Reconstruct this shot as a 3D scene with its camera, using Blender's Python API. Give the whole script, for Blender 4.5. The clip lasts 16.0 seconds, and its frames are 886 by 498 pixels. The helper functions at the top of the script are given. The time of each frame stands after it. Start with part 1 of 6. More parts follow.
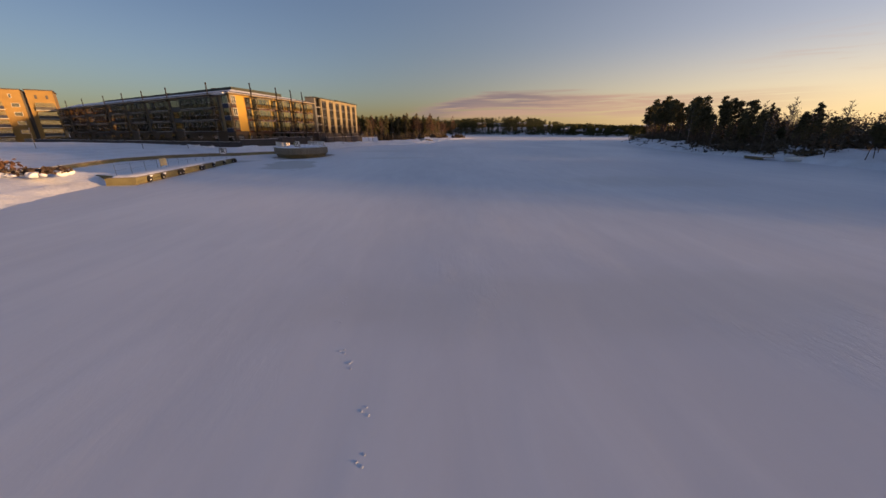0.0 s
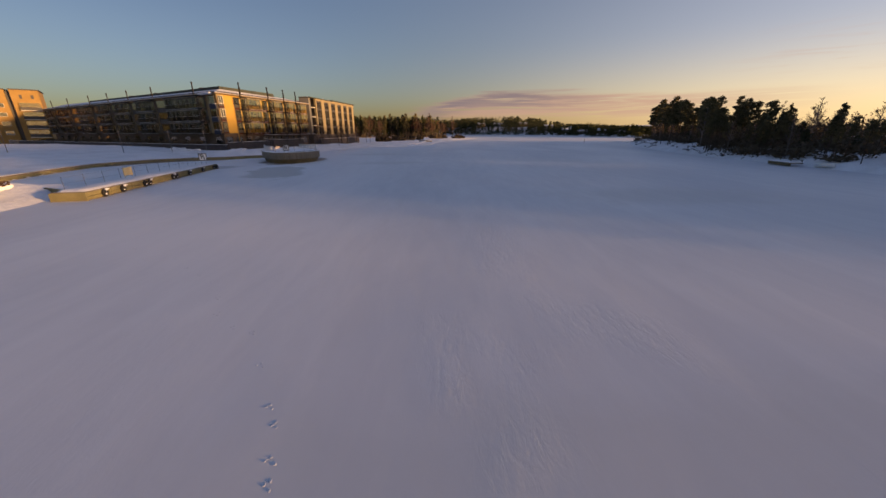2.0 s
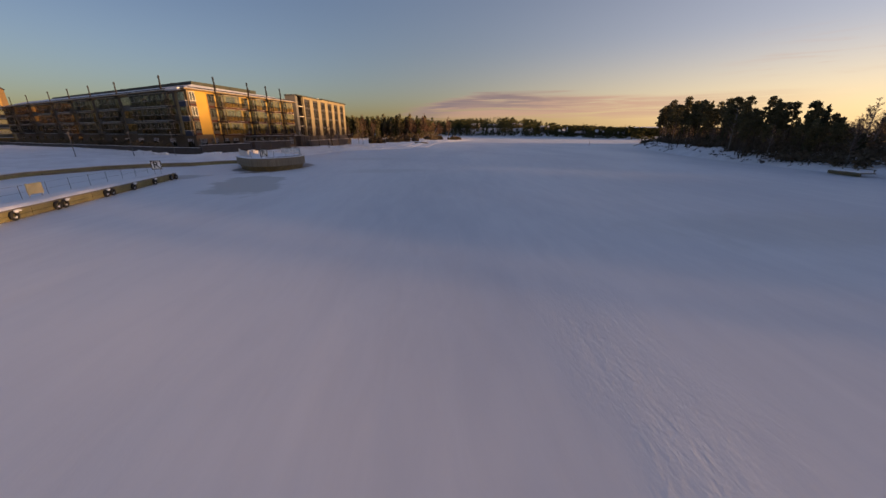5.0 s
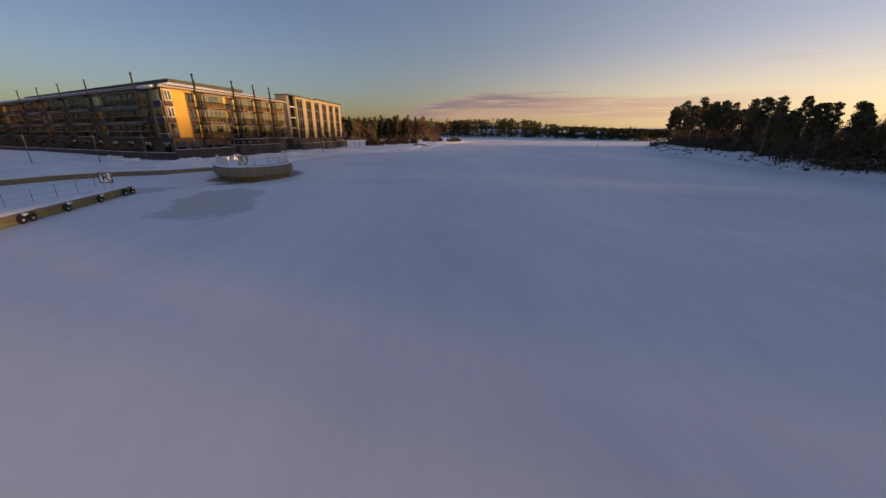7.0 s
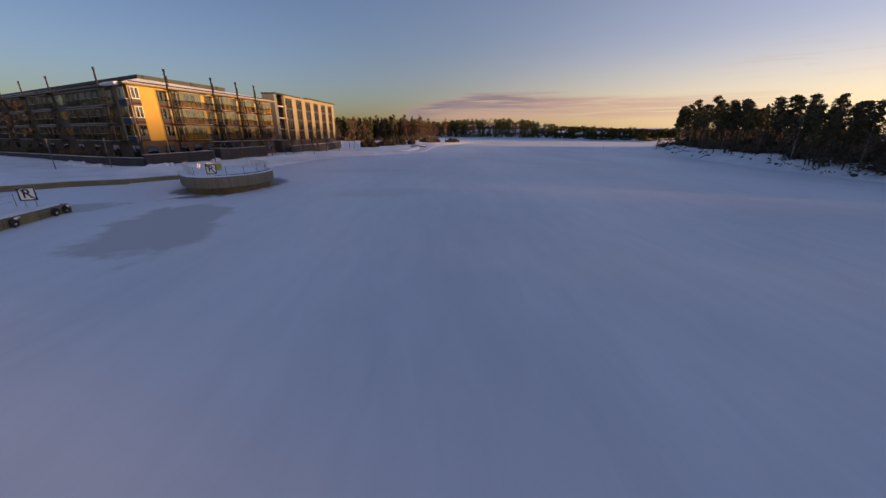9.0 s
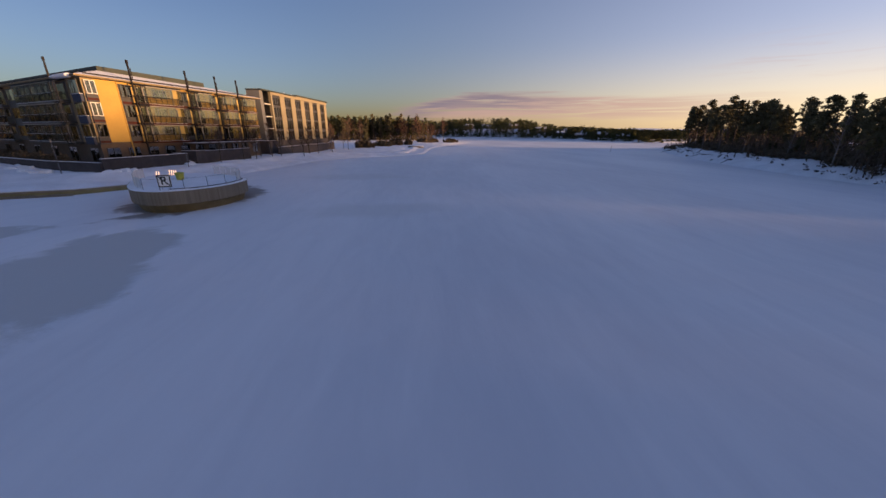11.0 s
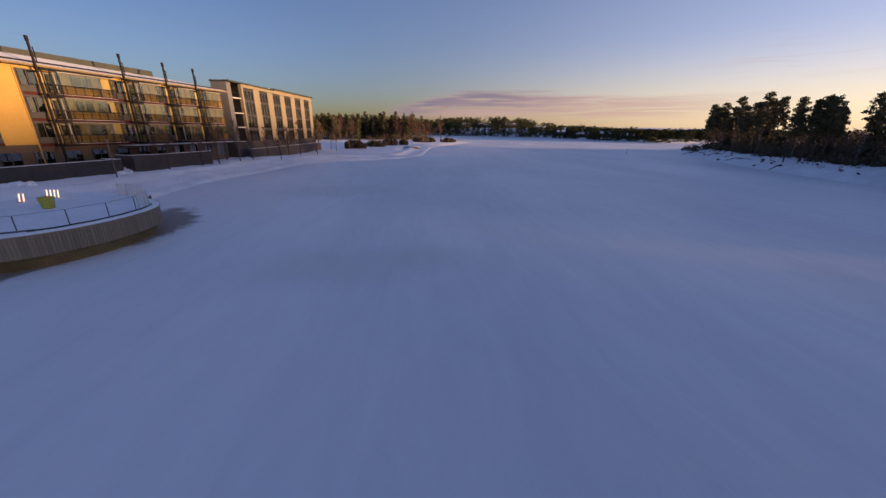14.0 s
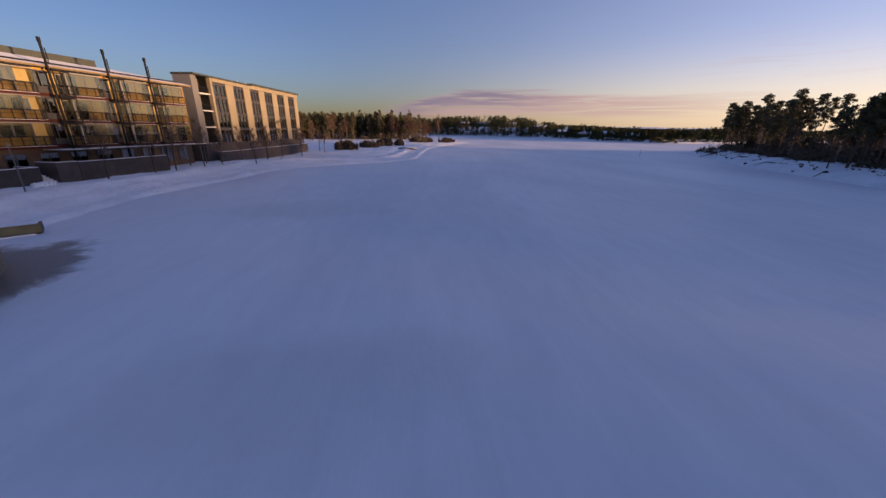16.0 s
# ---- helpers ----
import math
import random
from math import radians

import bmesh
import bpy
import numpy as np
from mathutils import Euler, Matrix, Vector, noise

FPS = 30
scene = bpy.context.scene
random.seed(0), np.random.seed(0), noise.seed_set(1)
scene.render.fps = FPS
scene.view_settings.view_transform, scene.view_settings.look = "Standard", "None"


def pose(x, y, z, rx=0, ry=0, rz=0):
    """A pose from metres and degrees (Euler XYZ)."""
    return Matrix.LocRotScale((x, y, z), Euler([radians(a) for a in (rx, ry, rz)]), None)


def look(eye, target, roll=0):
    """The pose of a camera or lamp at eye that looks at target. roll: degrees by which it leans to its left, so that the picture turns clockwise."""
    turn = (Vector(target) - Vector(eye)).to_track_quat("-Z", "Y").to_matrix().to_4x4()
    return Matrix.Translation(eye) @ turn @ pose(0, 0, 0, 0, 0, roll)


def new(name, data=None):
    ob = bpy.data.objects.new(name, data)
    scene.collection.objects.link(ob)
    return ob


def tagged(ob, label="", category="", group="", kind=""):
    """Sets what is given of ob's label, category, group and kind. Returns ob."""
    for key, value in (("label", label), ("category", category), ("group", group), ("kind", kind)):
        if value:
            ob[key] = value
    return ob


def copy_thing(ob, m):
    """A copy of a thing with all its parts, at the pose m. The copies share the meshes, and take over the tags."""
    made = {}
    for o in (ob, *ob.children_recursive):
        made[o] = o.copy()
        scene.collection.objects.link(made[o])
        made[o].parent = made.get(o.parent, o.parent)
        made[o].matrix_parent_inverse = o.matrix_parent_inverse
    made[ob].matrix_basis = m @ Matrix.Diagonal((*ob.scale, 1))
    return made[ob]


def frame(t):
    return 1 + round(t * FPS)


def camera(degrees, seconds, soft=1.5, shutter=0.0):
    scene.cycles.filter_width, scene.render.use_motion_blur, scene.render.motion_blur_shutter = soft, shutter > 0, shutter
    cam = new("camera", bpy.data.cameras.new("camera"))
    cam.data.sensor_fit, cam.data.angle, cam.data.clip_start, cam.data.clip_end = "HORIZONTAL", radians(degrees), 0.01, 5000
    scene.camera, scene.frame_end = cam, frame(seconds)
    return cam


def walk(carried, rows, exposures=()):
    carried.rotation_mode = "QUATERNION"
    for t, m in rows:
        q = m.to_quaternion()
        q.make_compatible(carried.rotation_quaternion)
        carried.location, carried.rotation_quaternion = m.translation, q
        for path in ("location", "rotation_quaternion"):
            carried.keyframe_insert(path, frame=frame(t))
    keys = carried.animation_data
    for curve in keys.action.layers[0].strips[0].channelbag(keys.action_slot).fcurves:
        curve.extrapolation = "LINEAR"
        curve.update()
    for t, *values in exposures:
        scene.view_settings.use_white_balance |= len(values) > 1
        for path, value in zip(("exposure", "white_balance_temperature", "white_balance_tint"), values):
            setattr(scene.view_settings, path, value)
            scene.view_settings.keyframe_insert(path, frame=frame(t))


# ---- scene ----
cam = camera(104.0, 16.0)
PATH = [
    (0, (1.444, 0.02, 4.693), (1.481, 1.914, 4.05), -0.2),
    (0.5, (1.414, 1.173, 4.777), (1.457, 3.067, 4.135), -0.2),
    (1, (1.431, 2.44, 4.9), (1.472, 4.333, 4.258), -0.2),
    (1.5, (1.464, 3.707, 5.073), (1.498, 5.601, 4.43), -0.2),
    (2, (1.454, 5.035, 5.258), (1.494, 6.928, 4.613), -0.2),
    (2.5, (1.4, 6.307, 5.296), (1.442, 8.2, 4.652), -0.2),
    (3, (1.235, 7.697, 5.342), (1.28, 9.591, 4.701), -0.2),
    (3.5, (0.854, 9.225, 5.348), (0.911, 11.119, 4.706), -0.2),
    (4, (0.372, 10.878, 5.35), (0.442, 12.771, 4.707), -0.2),
    (6.5, (-1.393, 20.438, 5.941), (-1.302, 22.331, 5.302), 0.2),
    (7, (-1.59, 22.214, 5.967), (-1.493, 24.107, 5.329), 0.1),
    (7.5, (-1.73, 23.904, 6.013), (-1.629, 25.797, 5.377), 0.2),
    (8, (-1.877, 25.639, 6.057), (-1.773, 27.532, 5.421), 0.1),
    (10.5, (-2.942, 34.857, 6.572), (-2.805, 36.747, 5.931), 0.2),
    (11, (-3.095, 36.757, 6.66), (-2.954, 38.646, 6.018), 0.3),
    (11.5, (-3.197, 38.723, 6.762), (-3.051, 40.611, 6.118), 0.3),
    (12, (-3.262, 40.777, 6.829), (-3.111, 42.664, 6.183), 0.3),
    (12.5, (-3.279, 42.991, 6.896), (-3.126, 44.877, 6.248), 0.3),
    (13, (-3.435, 45.115, 6.895), (-3.276, 47.0, 6.246), 0.4),
    (13.5, (-3.505, 47.397, 6.896), (-3.341, 49.281, 6.247), 0.4),
    (14, (-3.407, 49.712, 6.924), (-3.239, 51.597, 6.275), 0.5),
    (14.5, (-3.215, 52.011, 6.972), (-3.044, 53.894, 6.321), 0.5),
    (15, (-2.969, 54.307, 7.084), (-2.797, 56.19, 6.433), 0.5),
    (15.5, (-2.699, 56.648, 7.179), (-2.523, 58.531, 6.526), 0.6),
    (16, (-2.434, 59.009, 7.221), (-2.257, 60.891, 6.567), 0.6),
]
EXPOSURES = [(0, 1.23, 7050, 44), (4, 1.28, 7250, 45), (7, 1.26, 7000, 46), (10.5, 1.33, 6400, 48), (13, 1.30, 6150, 49), (16, 1.28, 5900, 53)]
walk(cam, [(t, look(eye, target, roll)) for t, eye, target, roll in PATH], EXPOSURES)

# ---- light: a low winter sun over the open end of the headland, clear sky with a cloud bank ----
SUN_AZ, SUN_EL = 113.0, 3.8
sun = new("sun", bpy.data.lights.new("sun", "SUN"))
sun.data.energy, sun.data.angle, sun.data.color = 3.8, radians(3.0), (1.0, 0.69, 0.26)
sun_way = Vector((math.sin(radians(SUN_AZ)) * math.cos(radians(SUN_EL)), math.cos(radians(SUN_AZ)) * math.cos(radians(SUN_EL)), math.sin(radians(SUN_EL))))
sun.matrix_world = look(sun_way * 300, (0, 0, 0))

world = bpy.data.worlds.new("winter_sky")
scene.world = world
world.use_nodes = True
wn, wl = world.node_tree.nodes, world.node_tree.links
wn.clear()
sky = wn.new("ShaderNodeTexSky")
sky.sky_type, sky.sun_disc = "NISHITA", False
sky.sun_elevation, sky.sun_rotation = radians(SUN_EL), radians(SUN_AZ)
sky.air_density, sky.dust_density, sky.ozone_density = 1.0, 1.3, 2.2
wcoord = wn.new("ShaderNodeTexCoord")
wsep = wn.new("ShaderNodeSeparateXYZ")
wl.new(wcoord.outputs["Generated"], wsep.inputs[0])


def wmath(op, a, b=None, c=None, clamp=False):
    n = wn.new("ShaderNodeMath")
    n.operation, n.use_clamp = op, clamp
    for i, v in enumerate((a, b, c)):
        if v is None:
            continue
        if isinstance(v, (int, float)):
            n.inputs[i].default_value = v
        else:
            wl.new(v, n.inputs[i])
    return n.outputs[0]


def wband(v, lo, hi):
    n = wn.new("ShaderNodeMapRange")
    n.interpolation_type = "SMOOTHSTEP"
    wl.new(v, n.inputs["Value"])
    n.inputs["From Min"].default_value, n.inputs["From Max"].default_value = lo, hi
    return n.outputs[0]


wx, wy, wz = wsep.outputs
# a long cloud bank low over the far shore: peach underside, grey-mauve streaks on top
wmap = wn.new("ShaderNodeMapping")
wmap.inputs["Scale"].default_value = (3.0, 3.0, 46.0)
wmap.inputs["Rotation"].default_value = (0, radians(-1.5), 0)
wl.new(wcoord.outputs["Generated"], wmap.inputs["Vector"])
wnoise = wn.new("ShaderNodeTexNoise")
wnoise.inputs["Scale"].default_value, wnoise.inputs["Detail"].default_value, wnoise.inputs["Roughness"].default_value = 1.5, 7.0, 0.55
wnoise.inputs["Distortion"].default_value = 0.7
wl.new(wmap.outputs[0], wnoise.inputs["Vector"])
streak_map = wn.new("ShaderNodeMapping")
streak_map.inputs["Scale"].default_value, streak_map.inputs["Location"].default_value = (4.2, 4.2, 120.0), (3.1, 0.7, 2.0)
wl.new(wcoord.outputs["Generated"], streak_map.inputs["Vector"])
streaks = wn.new("ShaderNodeTexNoise")
streaks.inputs["Scale"].default_value, streaks.inputs["Detail"].default_value, streaks.inputs["Distortion"].default_value = 1.2, 6.0, 1.0
wl.new(streak_map.outputs[0], streaks.inputs["Vector"])
az_right = wmath("ARCTAN2", wx, wy)
cloud_top = wmath("MULTIPLY_ADD", wband(az_right, -0.12, 0.14), 0.050, 0.046)
cloud_top = wmath("MULTIPLY_ADD", wband(az_right, 0.26, 0.62), -0.014, cloud_top)
cloud_top = wmath("MULTIPLY_ADD", wmath("SUBTRACT", wnoise.outputs["Fac"], 0.5), 0.045, cloud_top)
under_top = wband(wmath("SUBTRACT", wz, cloud_top), 0.004, -0.016)
bank = wmath("MULTIPLY", under_top, wmath("MULTIPLY", wband(az_right, -0.12, 0.05), wband(az_right, 0.92, 0.46)))
peach = wmath("MULTIPLY", wmath("MULTIPLY", bank, wband(wz, 0.018, 0.050)), wband(streaks.outputs["Fac"], 0.25, 0.55))
grey_zone = wmath("MULTIPLY", wband(wmath("SUBTRACT", wz, cloud_top), -0.060, -0.018), wband(az_right, 0.52, 0.18))
grey_streak = wmath("MULTIPLY", wmath("MULTIPLY", bank, grey_zone), wband(wmath("MULTIPLY_ADD", streaks.outputs["Fac"], 0.55, wmath("MULTIPLY", wnoise.outputs["Fac"], 0.45)), 0.40, 0.56))
wisp = wmath("MULTIPLY", wmath("MULTIPLY", wband(az_right, 0.62, 0.85), wband(wz, 0.085, 0.125)), wmath("MULTIPLY", wband(wz, 0.20, 0.14), wband(wnoise.outputs["Fac"], 0.50, 0.72)))
# thin haze evens out the glow round the sun
grey = wn.new("ShaderNodeRGBToBW")
wl.new(sky.outputs[0], grey.inputs[0])
haze = wmath("DIVIDE", wmath("MULTIPLY_ADD", wband(wz, 0.40, 0.90), 0.42, 1.31), wmath("MULTIPLY_ADD", grey.outputs[0], 0.29, 1.0))
hazed = wn.new("ShaderNodeVectorMath")
hazed.operation = "SCALE"
wl.new(sky.outputs[0], hazed.inputs[0])
wl.new(haze, hazed.inputs["Scale"])
# wide sunset glow in thin high haze on the sun's side
toward = wmath("ADD", wmath("MULTIPLY", wx, math.sin(radians(SUN_AZ))), wmath("MULTIPLY", wy, math.cos(radians(SUN_AZ))))
glow_way = wmath("MULTIPLY", wband(toward, -0.62, 0.62), wband(wz, 0.62, 0.0))
glow_tone = wn.new("ShaderNodeMix")
glow_tone.data_type = "RGBA"
wl.new(wband(wz, 0.02, 0.22), glow_tone.inputs[0])
glow_tone.inputs[6].default_value, glow_tone.inputs[7].default_value = (3.20, 2.90, 1.45, 1), (1.40, 1.66, 1.62, 1)
glow_amount = wn.new("ShaderNodeVectorMath")
glow_amount.operation = "SCALE"
wl.new(glow_tone.outputs[2], glow_amount.inputs[0])
wl.new(glow_way, glow_amount.inputs["Scale"])
# cold, clear air away from the sun: pale low down, deeper above


def tinted(below, amount, colour):
    """The sky below, multiplied by a colour where the amount says."""
    n = wn.new("ShaderNodeMix")
    n.data_type, n.blend_type = "RGBA", "MULTIPLY"
    if isinstance(amount, float):
        n.inputs[0].default_value = amount
    else:
        wl.new(amount, n.inputs[0])
    wl.new(below, n.inputs[6])
    n.inputs[7].default_value = (*colour, 1)
    return n.outputs[2]


away = wband(toward, -0.30, -0.90)
cold = tinted(hazed.outputs[0], 1.0, (0.94, 1.03, 1.01))
cold = tinted(cold, wmath("MULTIPLY", away, wband(wz, 0.32, 0.04)), (0.90, 1.06, 1.20))
cold = tinted(cold, wmath("MULTIPLY", away, wband(wz, 0.10, 0.36)), (0.70, 0.80, 0.88))
warm = wn.new("ShaderNodeVectorMath")
warm.operation = "ADD"
wl.new(cold, warm.inputs[0])
wl.new(glow_amount.outputs[0], warm.inputs[1])


def over(below, amount, colour):
    """Cloud of one colour laid over the sky below it."""
    n = wn.new("ShaderNodeMix")
    n.data_type = "RGBA"
    wl.new(amount, n.inputs[0])
    wl.new(below, n.inputs[6])
    n.inputs[7].default_value = (*colour, 1)
    return n.outputs[2]


clouded = over(warm.outputs[0], wmath("MULTIPLY", wmath("MAXIMUM", peach, wmath("MULTIPLY", wisp, 0.5)), 0.80), (2.50, 1.86, 1.25))
clouded = over(clouded, wmath("MULTIPLY", grey_streak, 0.85), (0.90, 0.94, 0.95))
wbg = wn.new("ShaderNodeBackground")
wbg.inputs["Strength"].default_value = 0.086
wl.new(clouded, wbg.inputs["Color"])
wout = wn.new("ShaderNodeOutputWorld")
wl.new(wbg.outputs[0], wout.inputs["Surface"])

# ---- materials ----
def material(name, base, rough=0.8, metal=0.0, grain=None, amount=0.25, second=None, bump=0.0, bump_scale=8.0, spread=0.0, stretch=(1, 1, 1), spec=0.5):
    """A surface with two scales of mottling, fine relief, and a shift of tone from piece to piece."""
    m = bpy.data.materials.new(name)
    m.use_nodes = True
    n, l = m.node_tree.nodes, m.node_tree.links
    b = n["Principled BSDF"]
    b.inputs["Roughness"].default_value, b.inputs["Metallic"].default_value = rough, metal
    b.inputs["Specular IOR Level"].default_value = spec
    co = n.new("ShaderNodeTexCoord")
    mp = n.new("ShaderNodeMapping")
    mp.inputs["Scale"].default_value = stretch
    l.new(co.outputs["Object"], mp.inputs["Vector"])
    big = n.new("ShaderNodeTexNoise")
    big.inputs["Scale"].default_value, big.inputs["Detail"].default_value = grain or 0.6, 6
    l.new(mp.outputs[0], big.inputs["Vector"])
    fine = n.new("ShaderNodeTexNoise")
    fine.inputs["Scale"].default_value, fine.inputs["Detail"].default_value = (grain or 0.6) * 14, 4
    l.new(mp.outputs[0], fine.inputs["Vector"])
    add = n.new("ShaderNodeMath")
    add.operation = "MULTIPLY_ADD"
    l.new(fine.outputs["Fac"], add.inputs[0])
    add.inputs[1].default_value = 0.45
    l.new(big.outputs["Fac"], add.inputs[2])
    rng = n.new("ShaderNodeMapRange")
    l.new(add.outputs[0], rng.inputs["Value"])
    rng.inputs["From Min"].default_value, rng.inputs["From Max"].default_value = 0.45, 1.0
    mix = n.new("ShaderNodeMix")
    mix.data_type = "RGBA"
    dark = second or tuple(c * (1 - amount) for c in base)
    lite = base if second else tuple(min(0.95, c * (1 + amount * 0.6)) for c in base)
    mix.inputs[6].default_value, mix.inputs[7].default_value = (*dark, 1), (*lite, 1)
    l.new(rng.outputs[0], mix.inputs[0])
    colour = mix.outputs[2]
    if spread:
        info = n.new("ShaderNodeObjectInfo")
        hsv = n.new("ShaderNodeHueSaturation")
        vr = n.new("ShaderNodeMapRange")
        vr.inputs["To Min"].default_value, vr.inputs["To Max"].default_value = 1 - spread, 1 + spread
        l.new(info.outputs["Random"], vr.inputs["Value"])
        l.new(vr.outputs[0], hsv.inputs["Value"])
        l.new(colour, hsv.inputs["Color"])
        colour = hsv.outputs[0]
    l.new(colour, b.inputs["Base Color"])
    if bump:
        t = n.new("ShaderNodeTexNoise")
        t.inputs["Scale"].default_value, t.inputs["Detail"].default_value = bump_scale, 5
        l.new(mp.outputs[0], t.inputs["Vector"])
        bp = n.new("ShaderNodeBump")
        bp.inputs["Strength"].default_value, bp.inputs["Distance"].default_value = bump, 0.1
        l.new(t.outputs["Fac"], bp.inputs["Height"])
        l.new(bp.outputs[0], b.inputs["Normal"])
    return m


def glass(name, tint=(0.9, 0.95, 0.93), rough=0.006, clear=0.75, grazing=0.6):
    """Thin pane: part clear, part mirror."""
    m = bpy.data.materials.new(name)
    m.use_nodes = True
    n, l = m.node_tree.nodes, m.node_tree.links
    n.remove(n["Principled BSDF"])
    t = n.new("ShaderNodeBsdfTransparent")
    t.inputs[0].default_value = (*tint, 1)
    g = n.new("ShaderNodeBsdfGlossy")
    g.inputs["Roughness"].default_value = rough
    w = n.new("ShaderNodeTexNoise")
    w.inputs["Scale"].default_value = 0.7
    bp = n.new("ShaderNodeBump")
    bp.inputs["Strength"].default_value, bp.inputs["Distance"].default_value = 0.02, 0.05
    l.new(w.outputs["Fac"], bp.inputs["Height"])
    l.new(bp.outputs[0], g.inputs["Normal"])
    f = n.new("ShaderNodeLayerWeight")
    p = n.new("ShaderNodeMath")
    p.operation = "POWER"
    l.new(f.outputs["Facing"], p.inputs[0])
    p.inputs[1].default_value = 4.0
    a = n.new("ShaderNodeMath")
    a.operation, a.use_clamp = "MULTIPLY_ADD", True
    l.new(p.outputs[0], a.inputs[0])
    a.inputs[1].default_value, a.inputs[2].default_value = grazing, 1 - clear
    x = n.new("ShaderNodeMixShader")
    l.new(a.outputs[0], x.inputs[0])
    l.new(t.outputs[0], x.inputs[1])
    l.new(g.outputs[0], x.inputs[2])
    l.new(x.outputs[0], n["Material Output"].inputs["Surface"])
    return m


SNOW = material("snow", (0.78, 0.79, 0.82), 0.75, grain=0.3, amount=0.17, bump=0.9, bump_scale=1.6)
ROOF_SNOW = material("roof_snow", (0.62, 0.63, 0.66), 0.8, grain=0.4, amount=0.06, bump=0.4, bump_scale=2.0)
# yellow for the sunny wing, tan for the shaded one: light in the colour
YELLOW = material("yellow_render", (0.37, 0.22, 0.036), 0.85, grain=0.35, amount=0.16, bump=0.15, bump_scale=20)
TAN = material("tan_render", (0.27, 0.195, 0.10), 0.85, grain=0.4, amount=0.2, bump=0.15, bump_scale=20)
CREAM = material("cream_concrete", (0.23, 0.185, 0.11), 0.85, grain=0.3, amount=0.14, bump=0.15, bump_scale=15)
GREY = material("grey_render", (0.125, 0.12, 0.115), 0.9, grain=0.4, amount=0.12, bump=0.15, bump_scale=15)
ORANGE = material("orange_brick", (0.26, 0.155, 0.045), 0.9, grain=0.5, amount=0.2, bump=0.25, bump_scale=12)
BRICK = material("brown_brick", (0.085, 0.060, 0.044), 0.9, grain=0.8, amount=0.25, bump=0.3, bump_scale=14)
DARK = material("dark_brown_panel", (0.042, 0.039, 0.038), 0.6, grain=1.0, amount=0.25)
NAVY = material("navy_panel", (0.022, 0.028, 0.055), 0.85, grain=1.0, amount=0.2)
RED = material("red_brown_band", (0.055, 0.013, 0.008), 0.8, grain=1.0, amount=0.25, spec=0.2)
STEEL = material("dark_steel", (0.012, 0.011, 0.012), 0.75, 0.0, grain=2.0, amount=0.3, spec=0.2)
PALE = material("pale_frame", (0.55, 0.52, 0.46), 0.6, grain=1.5, amount=0.15)
ROOFGREEN = material("green_roof_sheet", (0.03, 0.036, 0.026), 0.7, 0.0, grain=0.8, amount=0.3)
STONE = material("dark_stone_wall", (0.055, 0.045, 0.045), 0.9, grain=0.9, amount=0.35, bump=0.6, bump_scale=5, spread=0.15)
TIMBER = material("grey_timber", (0.20, 0.168, 0.125), 0.85, grain=1.2, amount=0.35, bump=0.4, bump_scale=9, spread=0.16, stretch=(1, 1, 0.25))
OLIVE = material("olive_timber", (0.19, 0.165, 0.075), 0.85, grain=1.0, amount=0.35, bump=0.3, bump_scale=8, spread=0.12)
BROWN = material("wet_brown_timber", (0.15, 0.108, 0.045), 0.7, grain=1.0, amount=0.4, bump=0.4, bump_scale=8, spread=0.15)
RUBBER = material("tyre_rubber", (0.015, 0.015, 0.016), 0.8, grain=3.0, amount=0.3, bump=0.3, bump_scale=20)
WHITE = material("white_paint", (0.75, 0.75, 0.74), 0.5, grain=1.0, amount=0.08)
BLACK = material("black_paint", (0.012, 0.012, 0.014), 0.5, grain=1.0, amount=0.1)
GALV = material("galvanised_steel", (0.45, 0.46, 0.48), 0.45, 0.7, grain=2.0, amount=0.2)
LIME = material("lime_plastic", (0.36, 0.36, 0.04), 0.5, grain=2.0, amount=0.15)
CURTAIN = material("curtain", (0.40, 0.35, 0.24), 0.95, grain=0.8, amount=0.25, stretch=(3, 3, 0.2))
# balcony back walls: sunlit yellow on the right wing, shade-grey on the left
INNER = material("sunlit_inner_wall", (0.33, 0.24, 0.075), 0.9, grain=0.6, amount=0.2)
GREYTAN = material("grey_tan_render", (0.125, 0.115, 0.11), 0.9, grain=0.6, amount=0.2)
NOTICE = material("faded_notice_panel", (0.34, 0.31, 0.20), 0.7, grain=1.5, amount=0.3)
RAIL = material("dull_rail_steel", (0.10, 0.10, 0.11), 0.5, 0.3, grain=2.0, amount=0.3)
BARK_PINE = material("pine_bark", (0.075, 0.050, 0.036), 0.95, grain=1.5, amount=0.5, bump=0.6, bump_scale=6, spread=0.2)
BARK_DARK = material("dark_bark", (0.06, 0.045, 0.035), 0.95, grain=1.5, amount=0.4, bump=0.6, bump_scale=6, spread=0.2)
BARK_BIRCH = material("birch_bark", (0.25, 0.22, 0.19), 0.9, grain=2.0, second=(0.06, 0.05, 0.05), spread=0.15)
TWIG = material("bare_twigs", (0.07, 0.045, 0.032), 0.95, grain=1.0, amount=0.3, spread=0.2)
TWIG_RED = material("red_twigs", (0.10, 0.048, 0.028), 0.95, grain=1.0, amount=0.3, spread=0.2)
NEEDLE = material("pine_needles", (0.115, 0.100, 0.050), 0.9, grain=0.7, amount=0.5, spread=0.3, spec=0.2)
NEEDLE_DARK = material("spruce_needles", (0.075, 0.078, 0.045), 0.9, grain=0.7, amount=0.5, spread=0.25, spec=0.2)
FARWOOD = material("far_needles", (0.062, 0.066, 0.024), 0.9, grain=0.05, amount=0.5, spec=0.2)
HEDGE = material("hedge_leaves", (0.105, 0.082, 0.056), 0.9, grain=0.9, amount=0.5, spread=0.25, spec=0.2)
